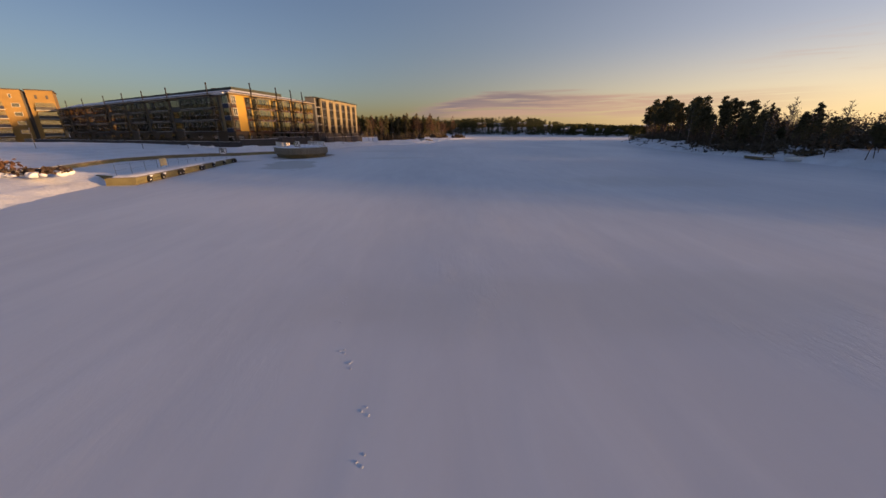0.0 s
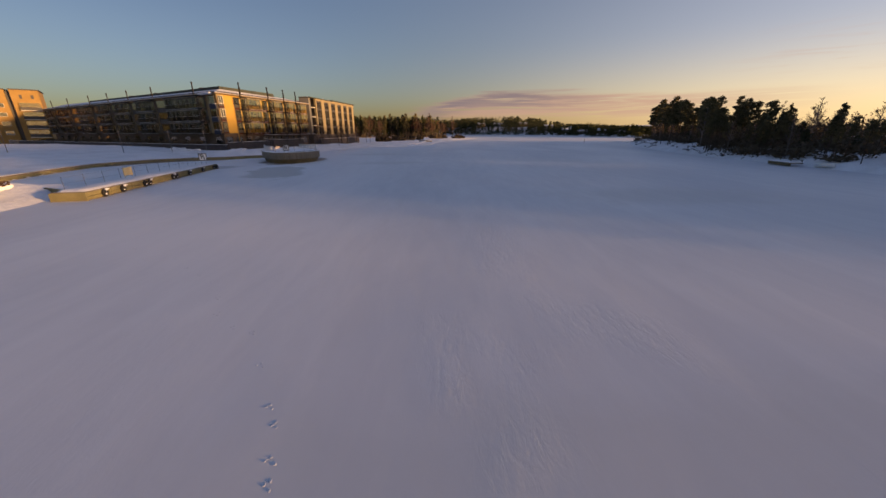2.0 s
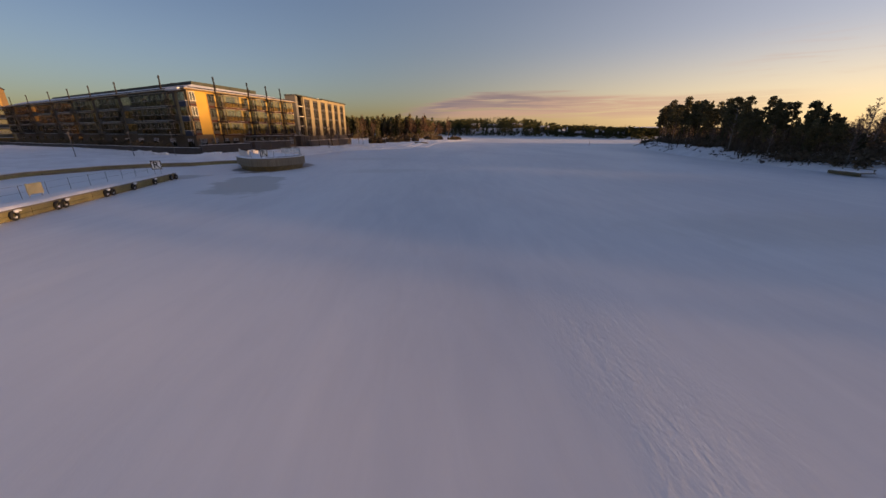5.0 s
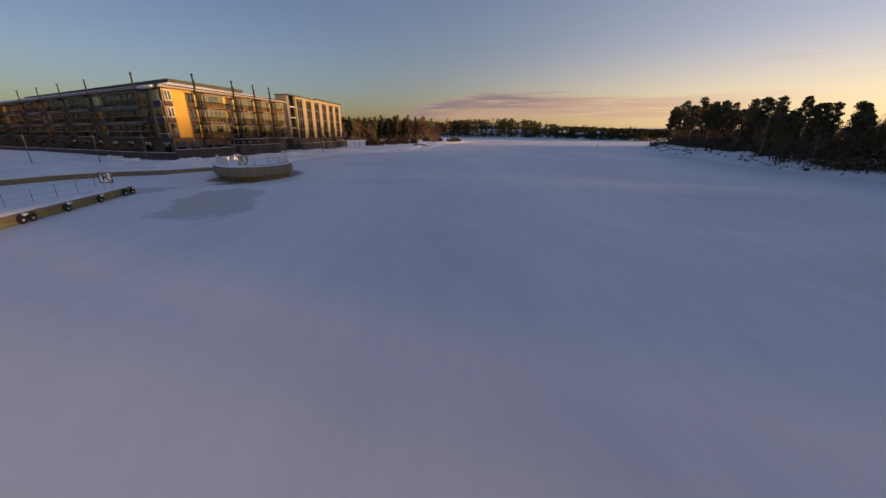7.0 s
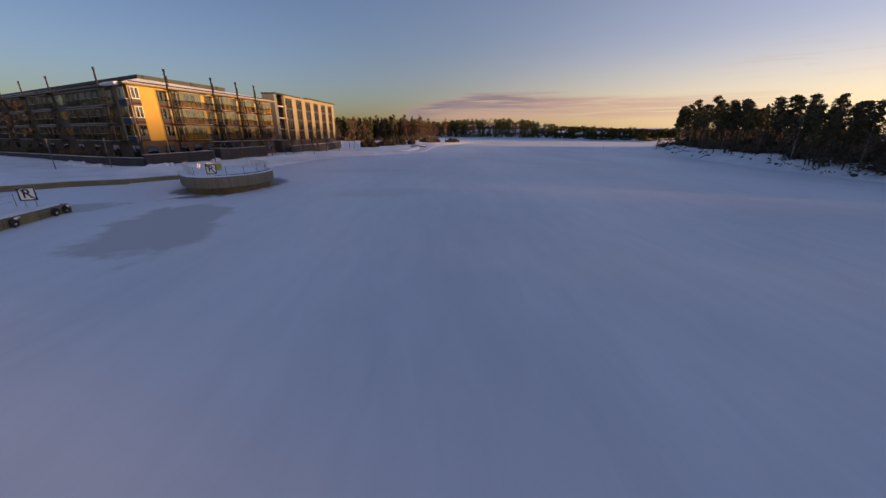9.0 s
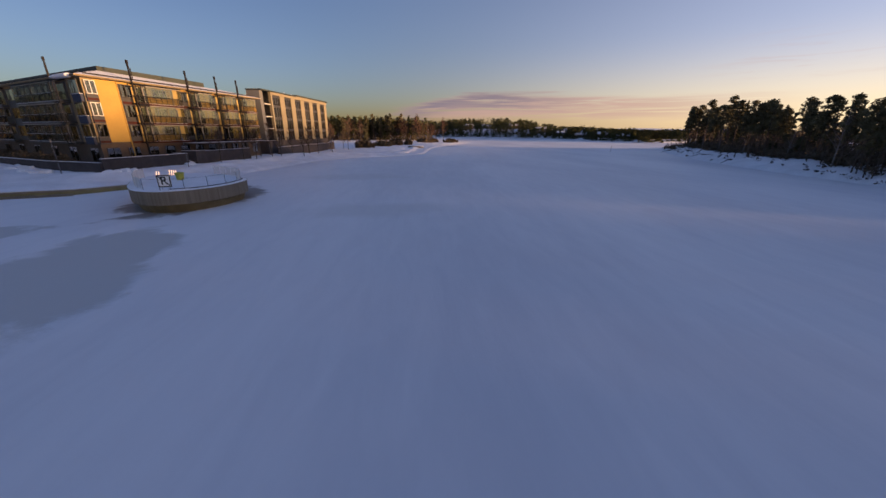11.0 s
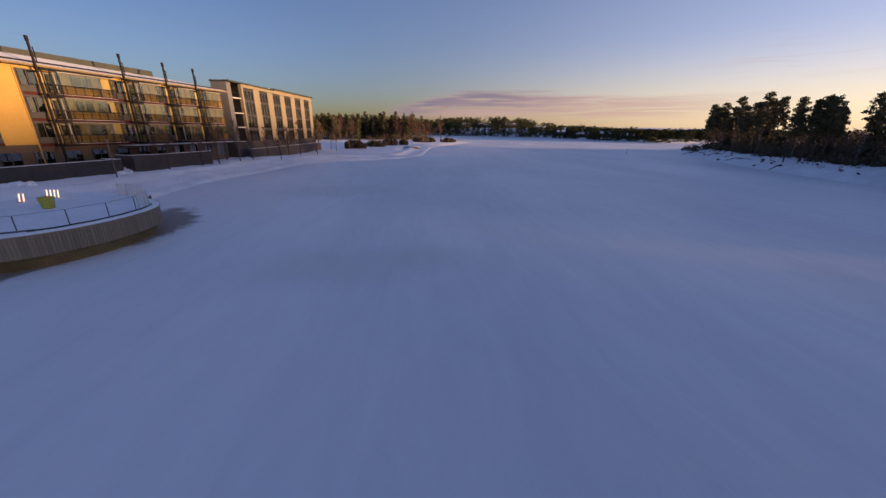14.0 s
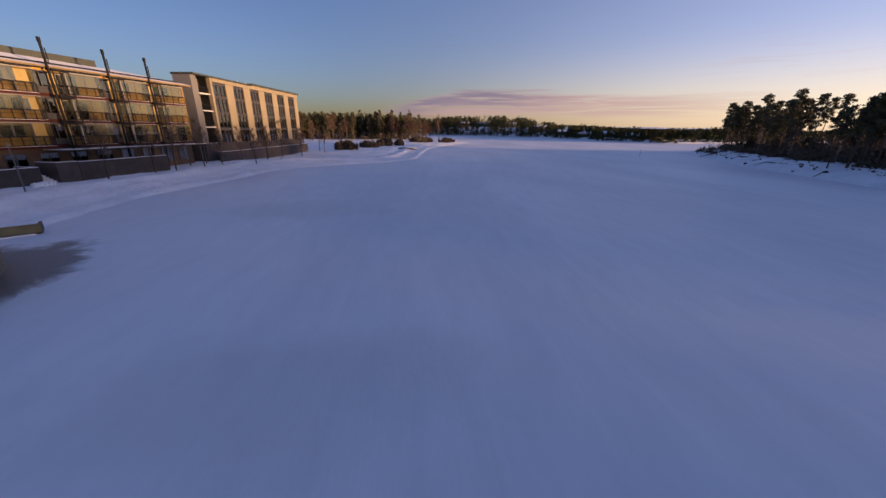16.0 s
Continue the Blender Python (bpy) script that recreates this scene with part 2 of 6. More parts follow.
DULLFRAME = material("dull_frame", (0.24, 0.215, 0.17), 0.6, grain=1.5, amount=0.2)
PANE = glass("window_glass", (0.50, 0.50, 0.48), clear=0.84)
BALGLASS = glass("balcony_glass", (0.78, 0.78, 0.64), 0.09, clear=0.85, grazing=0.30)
# left wing: weak mirror, so the sunlit tower barely reflects
DULLGLASS = glass("dull_balcony_glass", (0.74, 0.74, 0.74), 0.30, clear=0.97, grazing=0.06)
SMOKEGLASS = glass("smoked_rail_glass", (0.80, 0.77, 0.70), 0.05, clear=0.985, grazing=0.1)
RAILGLASS = glass("rail_glass", (0.86, 0.86, 0.86), 0.5, clear=0.62)
# emission that paints the warm glints on the deck glass
GLOW = bpy.data.materials.new("warm_glint_glow")
GLOW.use_nodes = True
GLOW.node_tree.nodes["Principled BSDF"].inputs["Emission Color"].default_value = (1.0, 0.62, 0.20, 1)
GLOW.node_tree.nodes["Principled BSDF"].inputs["Emission Strength"].default_value = 0.7


def lake_material():
    """Wind-packed snow on ice: drift streaks, and bare grey ice near the quay."""
    m = bpy.data.materials.new("lake_snow")
    m.use_nodes = True
    n, l = m.node_tree.nodes, m.node_tree.links
    b = n["Principled BSDF"]
    b.inputs["Specular IOR Level"].default_value = 0.5
    co = n.new("ShaderNodeTexCoord")

    def noise_at(scale, detail, stretch, turn, rough=0.5):
        mp = n.new("ShaderNodeMapping")
        mp.inputs["Scale"].default_value, mp.inputs["Rotation"].default_value = stretch, (0, 0, radians(turn))
        l.new(co.outputs["Object"], mp.inputs["Vector"])
        t = n.new("ShaderNodeTexNoise")
        t.inputs["Scale"].default_value, t.inputs["Detail"].default_value, t.inputs["Roughness"].default_value = scale, detail, rough
        t.inputs["Distortion"].default_value = 0.5
        l.new(mp.outputs[0], t.inputs["Vector"])
        return t.outputs["Fac"]

    def calc(op, a, c=None, d=None, clamp=False):
        k = n.new("ShaderNodeMath")
        k.operation, k.use_clamp = op, clamp
        for i, v in enumerate((a, c, d)):
            if v is None:
                continue
            if isinstance(v, (int, float)):
                k.inputs[i].default_value = v
            else:
                l.new(v, k.inputs[i])
        return k.outputs[0]

    def ramp(v, lo, hi, a=0.0, c=1.0):
        k = n.new("ShaderNodeMapRange")
        k.interpolation_type = "SMOOTHSTEP"
        l.new(v, k.inputs["Value"])
        for key, val in (("From Min", lo), ("From Max", hi), ("To Min", a), ("To Max", c)):
            k.inputs[key].default_value = val
        return k.outputs[0]

    drift = noise_at(0.055, 5, (1.0, 0.35, 1), 28)
    streak = noise_at(0.9, 6, (1.0, 0.22, 1), 24, 0.6)
    fine = noise_at(5.0, 5, (1.0, 0.35, 1), 24, 0.65)
    rough_zone = ramp(noise_at(0.11, 3, (1, 0.5, 1), 20), 0.47, 0.64)
    sep = n.new("ShaderNodeSeparateXYZ")
    l.new(co.outputs["Object"], sep.inputs[0])
    scoured = calc("MULTIPLY", ramp(calc("MULTIPLY_ADD", sep.outputs[1], 0.15, sep.outputs[0]), -3.0, 7.0, 0.12, 1.0), ramp(sep.outputs[1], 34.0, 8.0, 0.3, 1.0))
    rough_zone = calc("MULTIPLY", rough_zone, scoured)
    # bare ice
    wob = calc("MULTIPLY", calc("SUBTRACT", noise_at(0.28, 5, (1, 1, 1), 0, 0.6), 0.5), 1.5)
    bare = None
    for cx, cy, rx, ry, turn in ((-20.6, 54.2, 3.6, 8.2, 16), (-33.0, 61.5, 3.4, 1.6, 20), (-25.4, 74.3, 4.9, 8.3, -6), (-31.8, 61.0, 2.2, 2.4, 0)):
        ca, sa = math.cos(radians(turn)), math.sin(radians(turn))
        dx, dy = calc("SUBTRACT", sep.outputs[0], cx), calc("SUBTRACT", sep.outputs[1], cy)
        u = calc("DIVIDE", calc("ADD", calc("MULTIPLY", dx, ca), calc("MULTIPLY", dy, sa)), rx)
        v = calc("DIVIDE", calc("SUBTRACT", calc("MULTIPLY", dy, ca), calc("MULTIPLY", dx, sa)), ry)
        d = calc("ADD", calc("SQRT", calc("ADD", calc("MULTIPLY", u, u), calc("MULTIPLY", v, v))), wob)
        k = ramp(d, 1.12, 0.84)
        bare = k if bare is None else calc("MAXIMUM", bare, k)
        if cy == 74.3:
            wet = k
    # faint darker ellipses; the long one at y=9 paints a band of shade
    thin = None
    for cx, cy, rx, ry in ((-6.8, 67.6, 6.5, 3.0), (-12.0, 92.0, 7.0, 4.0), (22.0, 34.0, 9.0, 4.0), (8.0, 9.0, 12.0, 2.2)):
        u, v = calc("DIVIDE", calc("SUBTRACT", sep.outputs[0], cx), rx), calc("DIVIDE", calc("SUBTRACT", sep.outputs[1], cy), ry)
        d = calc("ADD", calc("SQRT", calc("ADD", calc("MULTIPLY", u, u), calc("MULTIPLY", v, v))), wob)
        k = ramp(d, 1.35, 0.45)
        thin = k if thin is None else calc("MAXIMUM", thin, k)
    mix = n.new("ShaderNodeMix")
    mix.data_type = "RGBA"
    mix.inputs[6].default_value, mix.inputs[7].default_value = (0.63, 0.645, 0.685, 1), (0.78, 0.785, 0.805, 1)
    l.new(ramp(calc("ADD", calc("MULTIPLY", streak, 0.35), drift), 0.45, 0.9), mix.inputs[0])
    ice = n.new("ShaderNodeMix")
    ice.data_type = "RGBA"
    l.new(calc("MAXIMUM", calc("MULTIPLY", bare, 0.85), calc("MULTIPLY", thin, 0.30)), ice.inputs[0])
    l.new(mix.outputs[2], ice.inputs[6])
    ice.inputs[7].default_value = (0.50, 0.50, 0.485, 1)
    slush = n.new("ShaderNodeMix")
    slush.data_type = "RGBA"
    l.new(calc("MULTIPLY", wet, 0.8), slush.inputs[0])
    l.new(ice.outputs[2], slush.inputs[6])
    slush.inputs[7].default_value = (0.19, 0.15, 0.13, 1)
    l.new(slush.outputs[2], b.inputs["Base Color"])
    l.new(ramp(bare, 0, 1, 0.56, 0.62), b.inputs["Roughness"])
    h = calc("ADD", calc("MULTIPLY", streak, calc("MULTIPLY_ADD", rough_zone, 0.032, 0.004)), calc("MULTIPLY", fine, calc("MULTIPLY_ADD", rough_zone, 0.078, 0.004)))
    h = calc("ADD", h, calc("MULTIPLY", drift, 0.35))
    bp = n.new("ShaderNodeBump")
    bp.inputs["Strength"].default_value, bp.inputs["Distance"].default_value = 0.7, 0.5
    l.new(calc("MULTIPLY", h, calc("SUBTRACT", 1.0, calc("MULTIPLY", bare, 0.8))), bp.inputs["Height"])
    l.new(bp.outputs[0], b.inputs["Normal"])
    return m


LAKE = lake_material()

# ---- helpers for shapes ----
def part(name, bm, mat, parent=None, label="", smooth=False):
    """One mesh object from a bmesh, under a thing or a part."""
    me = bpy.data.meshes.new(name)
    bm.normal_update()
    bm.to_mesh(me)
    bm.free()
    me.materials.append(mat)
    if smooth:
        for p in me.polygons:
            p.use_smooth = True
    ob = new(name, me)
    ob.parent = parent
    if label:
        ob["label"] = label
    return ob


def thing(name, m, label, category, group="", kind=""):
    ob = new(name)
    ob.matrix_world = m
    return tagged(ob, label, category, group, kind)


def box(bm, x0, x1, y0, y1, z0, z1, lean=None):
    v = [bm.verts.new(p) for p in ((x0, y0, z0), (x1, y0, z0), (x1, y1, z0), (x0, y1, z0), (x0, y0, z1), (x1, y0, z1), (x1, y1, z1), (x0, y1, z1))]
    for f in ((3, 2, 1, 0), (4, 5, 6, 7), (0, 1, 5, 4), (1, 2, 6, 5), (2, 3, 7, 6), (3, 0, 4, 7)):
        bm.faces.new([v[i] for i in f])
    return bm


def boxes(*list_of):
    bm = bmesh.new()
    for b in list_of:
        box(bm, *b)
    return bm


def prism(bm, pts, z0, z1):
    """An upright prism over a plan outline, given anticlockwise; z1 may be a list of heights."""
    tops = z1 if isinstance(z1, (list, tuple)) else [z1] * len(pts)
    lows = z0 if isinstance(z0, (list, tuple)) else [z0] * len(pts)
    a = [bm.verts.new((x, y, z)) for (x, y), z in zip(pts, lows)]
    b = [bm.verts.new((x, y, z)) for (x, y), z in zip(pts, tops)]
    bm.faces.new(b)
    bm.faces.new(a[::-1])
    k = len(pts)
    for i in range(k):
        bm.faces.new((a[i], a[(i + 1) % k], b[(i + 1) % k], b[i]))
    return bm


def tube(bm, pts, radii, sides=6):
    """A tapered tube through points."""
    rings = []
    for i, p in enumerate(pts):
        p = Vector(p)
        d = (Vector(pts[min(i + 1, len(pts) - 1)]) - Vector(pts[max(i - 1, 0)])).normalized()
        q = d.to_track_quat("Z", "Y")
        rings.append([bm.verts.new(p + q @ Vector((math.cos(a) * radii[i], math.sin(a) * radii[i], 0))) for a in (2 * math.pi * j / sides for j in range(sides))])
    for r0, r1 in zip(rings, rings[1:]):
        for j in range(sides):
            bm.faces.new((r0[j], r0[(j + 1) % sides], r1[(j + 1) % sides], r1[j]))
    bm.faces.new(rings[0][::-1])
    bm.faces.new(rings[-1])
    return bm


def axes(origin, along, out, z=0.0):
    """Local x runs along a wall, local y out of it, z up."""
    m = Matrix(((along[0], out[0], 0, origin[0]), (along[1], out[1], 0, origin[1]), (0, 0, 1, z), (0, 0, 0, 1)))
    return m


# ---- the lake and its shores ----
def smooth_step(a, b, v):
    t = min(1.0, max(0.0, (v - a) / (b - a)))
    return t * t * (3 - 2 * t)


def seg_dist(px, py, line):
    best, side = 1e9, 1.0
    for (ax, ay), (bx, by) in zip(line, line[1:]):
        dx, dy = bx - ax, by - ay
        t = max(0.0, min(1.0, ((px - ax) * dx + (py - ay) * dy) / (dx * dx + dy * dy)))
        qx, qy = px - ax - t * dx, py - ay - t * dy
        d = math.hypot(qx, qy)
        if d < best:
            best, side = d, dx * qy - dy * qx
    return best if side >= 0 else -best


def land(name, label, line, xs, ys, profile, mat=SNOW, category="snowy shore"):
    """A height field on the left of a shore line; profile gives the height for a distance inland and a place."""
    verts, faces, keep = [], [], {}
    for j, y in enumerate(ys):
        for i, x in enumerate(xs):
            d = seg_dist(x, y, line)
            if d > -4.0:
                keep[i, j] = len(verts)
                verts.append((x, y, profile(d, x, y) if d > 0 else d * 0.25))
    for j in range(len(ys) - 1):
        for i in range(len(xs) - 1):
            q = [keep.get(c) for c in ((i, j), (i + 1, j), (i + 1, j + 1), (i, j + 1))]
            if None not in q:
                faces.append(q)
    me = bpy.data.meshes.new(name)
    me.from_pydata(verts, [], faces)
    me.materials.append(mat)
    for p in me.polygons:
        p.use_smooth = True
    return tagged(new(name, me), label, category, kind="structure")


def steps(*spans):
    out = []
    for a, b, s in spans:
        k = max(1, round((b - a) / s))
        out += [a + (b - a) * i / k for i in range(k)]
    return out + [spans[-1][1]]


bm = bmesh.new()
bmesh.ops.create_grid(bm, x_segments=40, y_segments=40, size=3500)
lake = tagged(part("ground", bm, LAKE), "frozen lake covered in wind-packed snow", "frozen lake", kind="structure")

SHORE = [(-20, -60), (-26, 0), (-27, 23), (-28.9, 28.6), (-29.4, 31.6), (-30.4, 34.5), (-31.4, 38), (-33.6, 40.6), (-38, 41), (-44.6, 37.2), (-46.6, 40), (-47.7, 45.4), (-49.2, 49.6), (-51.0, 54.8), (-52.8, 62), (-50.3, 70.8), (-45.7, 75.3), (-40.2, 77.4), (-37.6, 80.7), (-34, 83), (-30, 85), (-30.6, 91), (-31.2, 98), (-28.6, 110),
         (-26, 125), (-21, 132), (-13, 137), (-6, 142), (-0.5, 152), (1.5, 172), (4, 195), (10, 215), (24, 250), (31, 264), (26, 292), (2, 335), (-20, 420)]


def left_height(d, x, y):
    n1 = noise.noise((x * 0.12, y * 0.12, 0))
    n2 = noise.noise((x * 0.5, y * 0.5, 3))
    quay = smooth_step(35, 40, y) * smooth_step(86, 82, y) * smooth_step(-40, -43, x - 0.5 * max(0.0, y - 66))
    rise = 1.25 * smooth_step(0, 8.5, d) * (1 - quay) + quay * (0.50 * smooth_step(0, 0.25, d) + 0.73 * smooth_step(2, 18, d)) + 0.5 * smooth_step(10, 40, d)
    rise *= 1 - 0.6 * smooth_step(122, 150, y)
    if y < 45:
        rise = (0.95 * smooth_step(0, 5, d) + 0.65 * smooth_step(4, 16, d)) * (1 - quay) + rise * quay
    # trodden paths and wind lips along the bank
    lip = (0.26 + 0.2 * n2) * math.exp(-((d - 1.1 - 0.7 * n1) / 0.55) ** 2) * (1 - quay)
    path = -0.26 * math.exp(-((d - 9.0 - 2 * n1) / 0.9) ** 2) + 0.20 * math.exp(-((d - 7.0 - 2 * n1) / 0.8) ** 2) - 0.18 * math.exp(-((d - 5.2 - 1.5 * n1) / 0.5) ** 2)
    if y < 45:
        path = 0.0
    return 0.02 + rise + lip + path * (1 - quay) + (0.19 * n1 + 0.10 * n2 + 0.07 * noise.noise((x * 1.1, y * 1.1, 8))) * smooth_step(0, 3, d) * (1 - quay * smooth_step(4, 0, d))


shore_left = land("shore_left", "snow-covered shore with a walked path above the lake", SHORE, steps((-700, -260, 40), (-260, -130, 10), (-130, -62, 3), (-62, 8, 0.8), (8, 60, 3)), steps((-60, 10, 5), (10, 170, 0.8), (170, 300, 3), (300, 440, 10)), left_height)

ISLAND = [(420, 300), (330, 262), (200, 215), (112, 186), (97, 177), (85, 158), (76, 140), (69, 122), (64, 106), (61, 93), (59, 80), (58, 67), (57, 54), (56, 42), (56, 25), (58, 8), (64, -4), (90, -14), (200, -24), (400, -60)]


def island_height(d, x, y):
    return 0.02 + 0.75 * smooth_step(0, 1.0, d) + 1.1 * smooth_step(0.5, 7, d) + 0.8 * smooth_step(7, 30, d) + (0.4 * noise.noise((x * 0.2, y * 0.2, 7)) + 0.30 * noise.noise((x * 0.6, y * 0.6, 2))) * smooth_step(0, 2.5, d)


shore_island = land("shore_island", "snowy rocky bank below the wooded headland", ISLAND, steps((50, 120, 1.0), (120, 260, 8), (260, 480, 30)), steps((-80, -20, 10), (-20, 40, 2), (40, 190, 1.0), (190, 330, 8)), island_height)

FAR = [(420, 345), (300, 315), (210, 282), (160, 270), (142, 282), (136, 312), (136, 350), (126, 405), (104, 448), (60, 480), (0, 505), (-60, 520), (-200, 540)]


def far_height(d, x, y):
    return 0.02 + 2.2 * smooth_step(0, 14, d) + 9.0 * smooth_step(14, 80, d) * (0.06 + 0.94 * smooth_step(290, 470, y)) + 1.2 * noise.noise((x * 0.02, y * 0.02, 5)) * smooth_step(5, 30, d)


shore_far = land("shore_far", "far snowy shore rising to a wooded hill", FAR[::-1], steps((-300, 90, 8), (90, 190, 4), (190, 420, 8)), steps((256, 640, 6)), far_height)

# ---- apartment building with two wings that meet at a sharp corner ----
CORNER, ALONG_R, ALONG_L = Vector((-47.95, 91.4)), Vector((0.244, 0.97)).normalized(), Vector((-0.855, 0.518)).normalized()
OUT_R, OUT_L = Vector((ALONG_R.y, -ALONG_R.x)), Vector((-ALONG_L.y, ALONG_L.x))
LEN_R, LEN_L, DEEP, BASE = 34.5, 118.0, 13.0, 1.0
FLOORS = (4.95, 7.77, 10.6)
EAVE = 13.4


def offset_poly(pts, d):
    """Plan outline (anticlockwise) moved outwards by d."""
    out, k = [], len(pts)
    for i in range(k):
        p0, p1, p2 = Vector(pts[i - 1]), Vector(pts[i]), Vector(pts[(i + 1) % k])
        e0, e1 = (p1 - p0).normalized(), (p2 - p1).normalized()
        n0, n1 = Vector((e0.y, -e0.x)), Vector((e1.y, -e1.x))
        b = n0 + n1
        out.append(tuple(p1 + b * (d / max(0.25, b.dot(n0)))))
    return out


def meet(p, d, q, e):
    """Where two plan lines cross."""
    c = d.x * e.y - d.y * e.x
    t = ((q.x - p.x) * e.y - (q.y - p.y) * e.x) / c
    return p + d * t


def wing_outline(len_r, len_l):
    inner = meet(-OUT_R * DEEP, ALONG_R, -OUT_L * DEEP, ALONG_L)
    return [Vector((0, 0)), ALONG_R * len_r, ALONG_R * len_r - OUT_R * DEEP, inner, ALONG_L * len_l - OUT_L * DEEP, ALONG_L * len_l]


apartments = thing("apartment_building", pose(CORNER.x, CORNER.y, 0), "four-storey yellow and tan apartment building with glazed balconies, snowy roof", "apartment building")
plan = wing_outline(LEN_R, LEN_L)
part("ground_storey", prism(bmesh.new(), offset_poly(plan, -0.25), -0.5, 4.95), BRICK, apartments, "brown shaded ground storey")
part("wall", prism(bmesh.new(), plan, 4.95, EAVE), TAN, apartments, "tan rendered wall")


class Wing:
    """A facade: s runs from the corner along the wall, y out of it."""

    def __init__(self, along, out, sign):
        self.sign = sign
        self.m = axes((0, 0), along * sign, out)

    def b(self, s0, s1, y0, y1, z0, z1):
        x = sorted((self.sign * s0, self.sign * s1))
        return (x[0], x[1], y0, y1, z0, z1)

    def put(self, name, bm, mat, label="", parent=None):
        ob = part(name, bm, mat, parent or apartments, label)
        if parent is None:
            ob.matrix_basis = self.m
        return ob


RIGHT, LEFT = Wing(ALONG_R, OUT_R, -1), Wing(ALONG_L, OUT_L, 1)
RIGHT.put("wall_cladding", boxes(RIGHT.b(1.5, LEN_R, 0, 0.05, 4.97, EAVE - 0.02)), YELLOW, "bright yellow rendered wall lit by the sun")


def window(w, s0, s1, z0, z1, y=0.06, mullions=1, frame=PALE, curtain=None):
    t = 0.09
    bm = bmesh.new()
    rings = []
    for d, yy in ((0, y), (0, y + 0.08), (t, y + 0.08), (t, y)):
        rings.append([bm.verts.new((w.sign * c, yy, z)) for c, z in ((s0 + d, z0 + d), (s1 - d, z0 + d), (s1 - d, z1 - d), (s0 + d, z1 - d))])
    for p, q in zip(rings, rings[1:] + rings[:1]):
        for i in range(4):
            j = (i + 1) % 4
            bm.faces.new((p[i], p[j], q[j], q[i]))
    bmesh.ops.recalc_face_normals(bm, faces=bm.faces[:])
    f = w.put("window", bm, frame)
    for i in range(mullions):
        c = s0 + (s1 - s0) * (i + 1) / (mullions + 1)
        w.put("mullion", boxes(w.b(c - 0.045, c + 0.045, y, y + 0.07, z0 + t, z1 - t)), frame, parent=f)
    w.put("pane", boxes(w.b(s0 + t, s1 - t, y + 0.035, y + 0.05, z0 + t, z1 - t)), PANE, parent=f)
    # dark sheet behind the glass paints the dim room
    w.put("reveal", boxes(w.b(s0 + t, s1 - t, y - 0.055, y - 0.045, z0 + t, z1 - t)), DARK, parent=f)
    if curtain:
        c = s0 + t + (s1 - s0) * curtain
        w.put("curtain", boxes(w.b(s0 + t, c, y - 0.035, y - 0.02, z0 + t, z1 - t)), CURTAIN, parent=f)
    return f


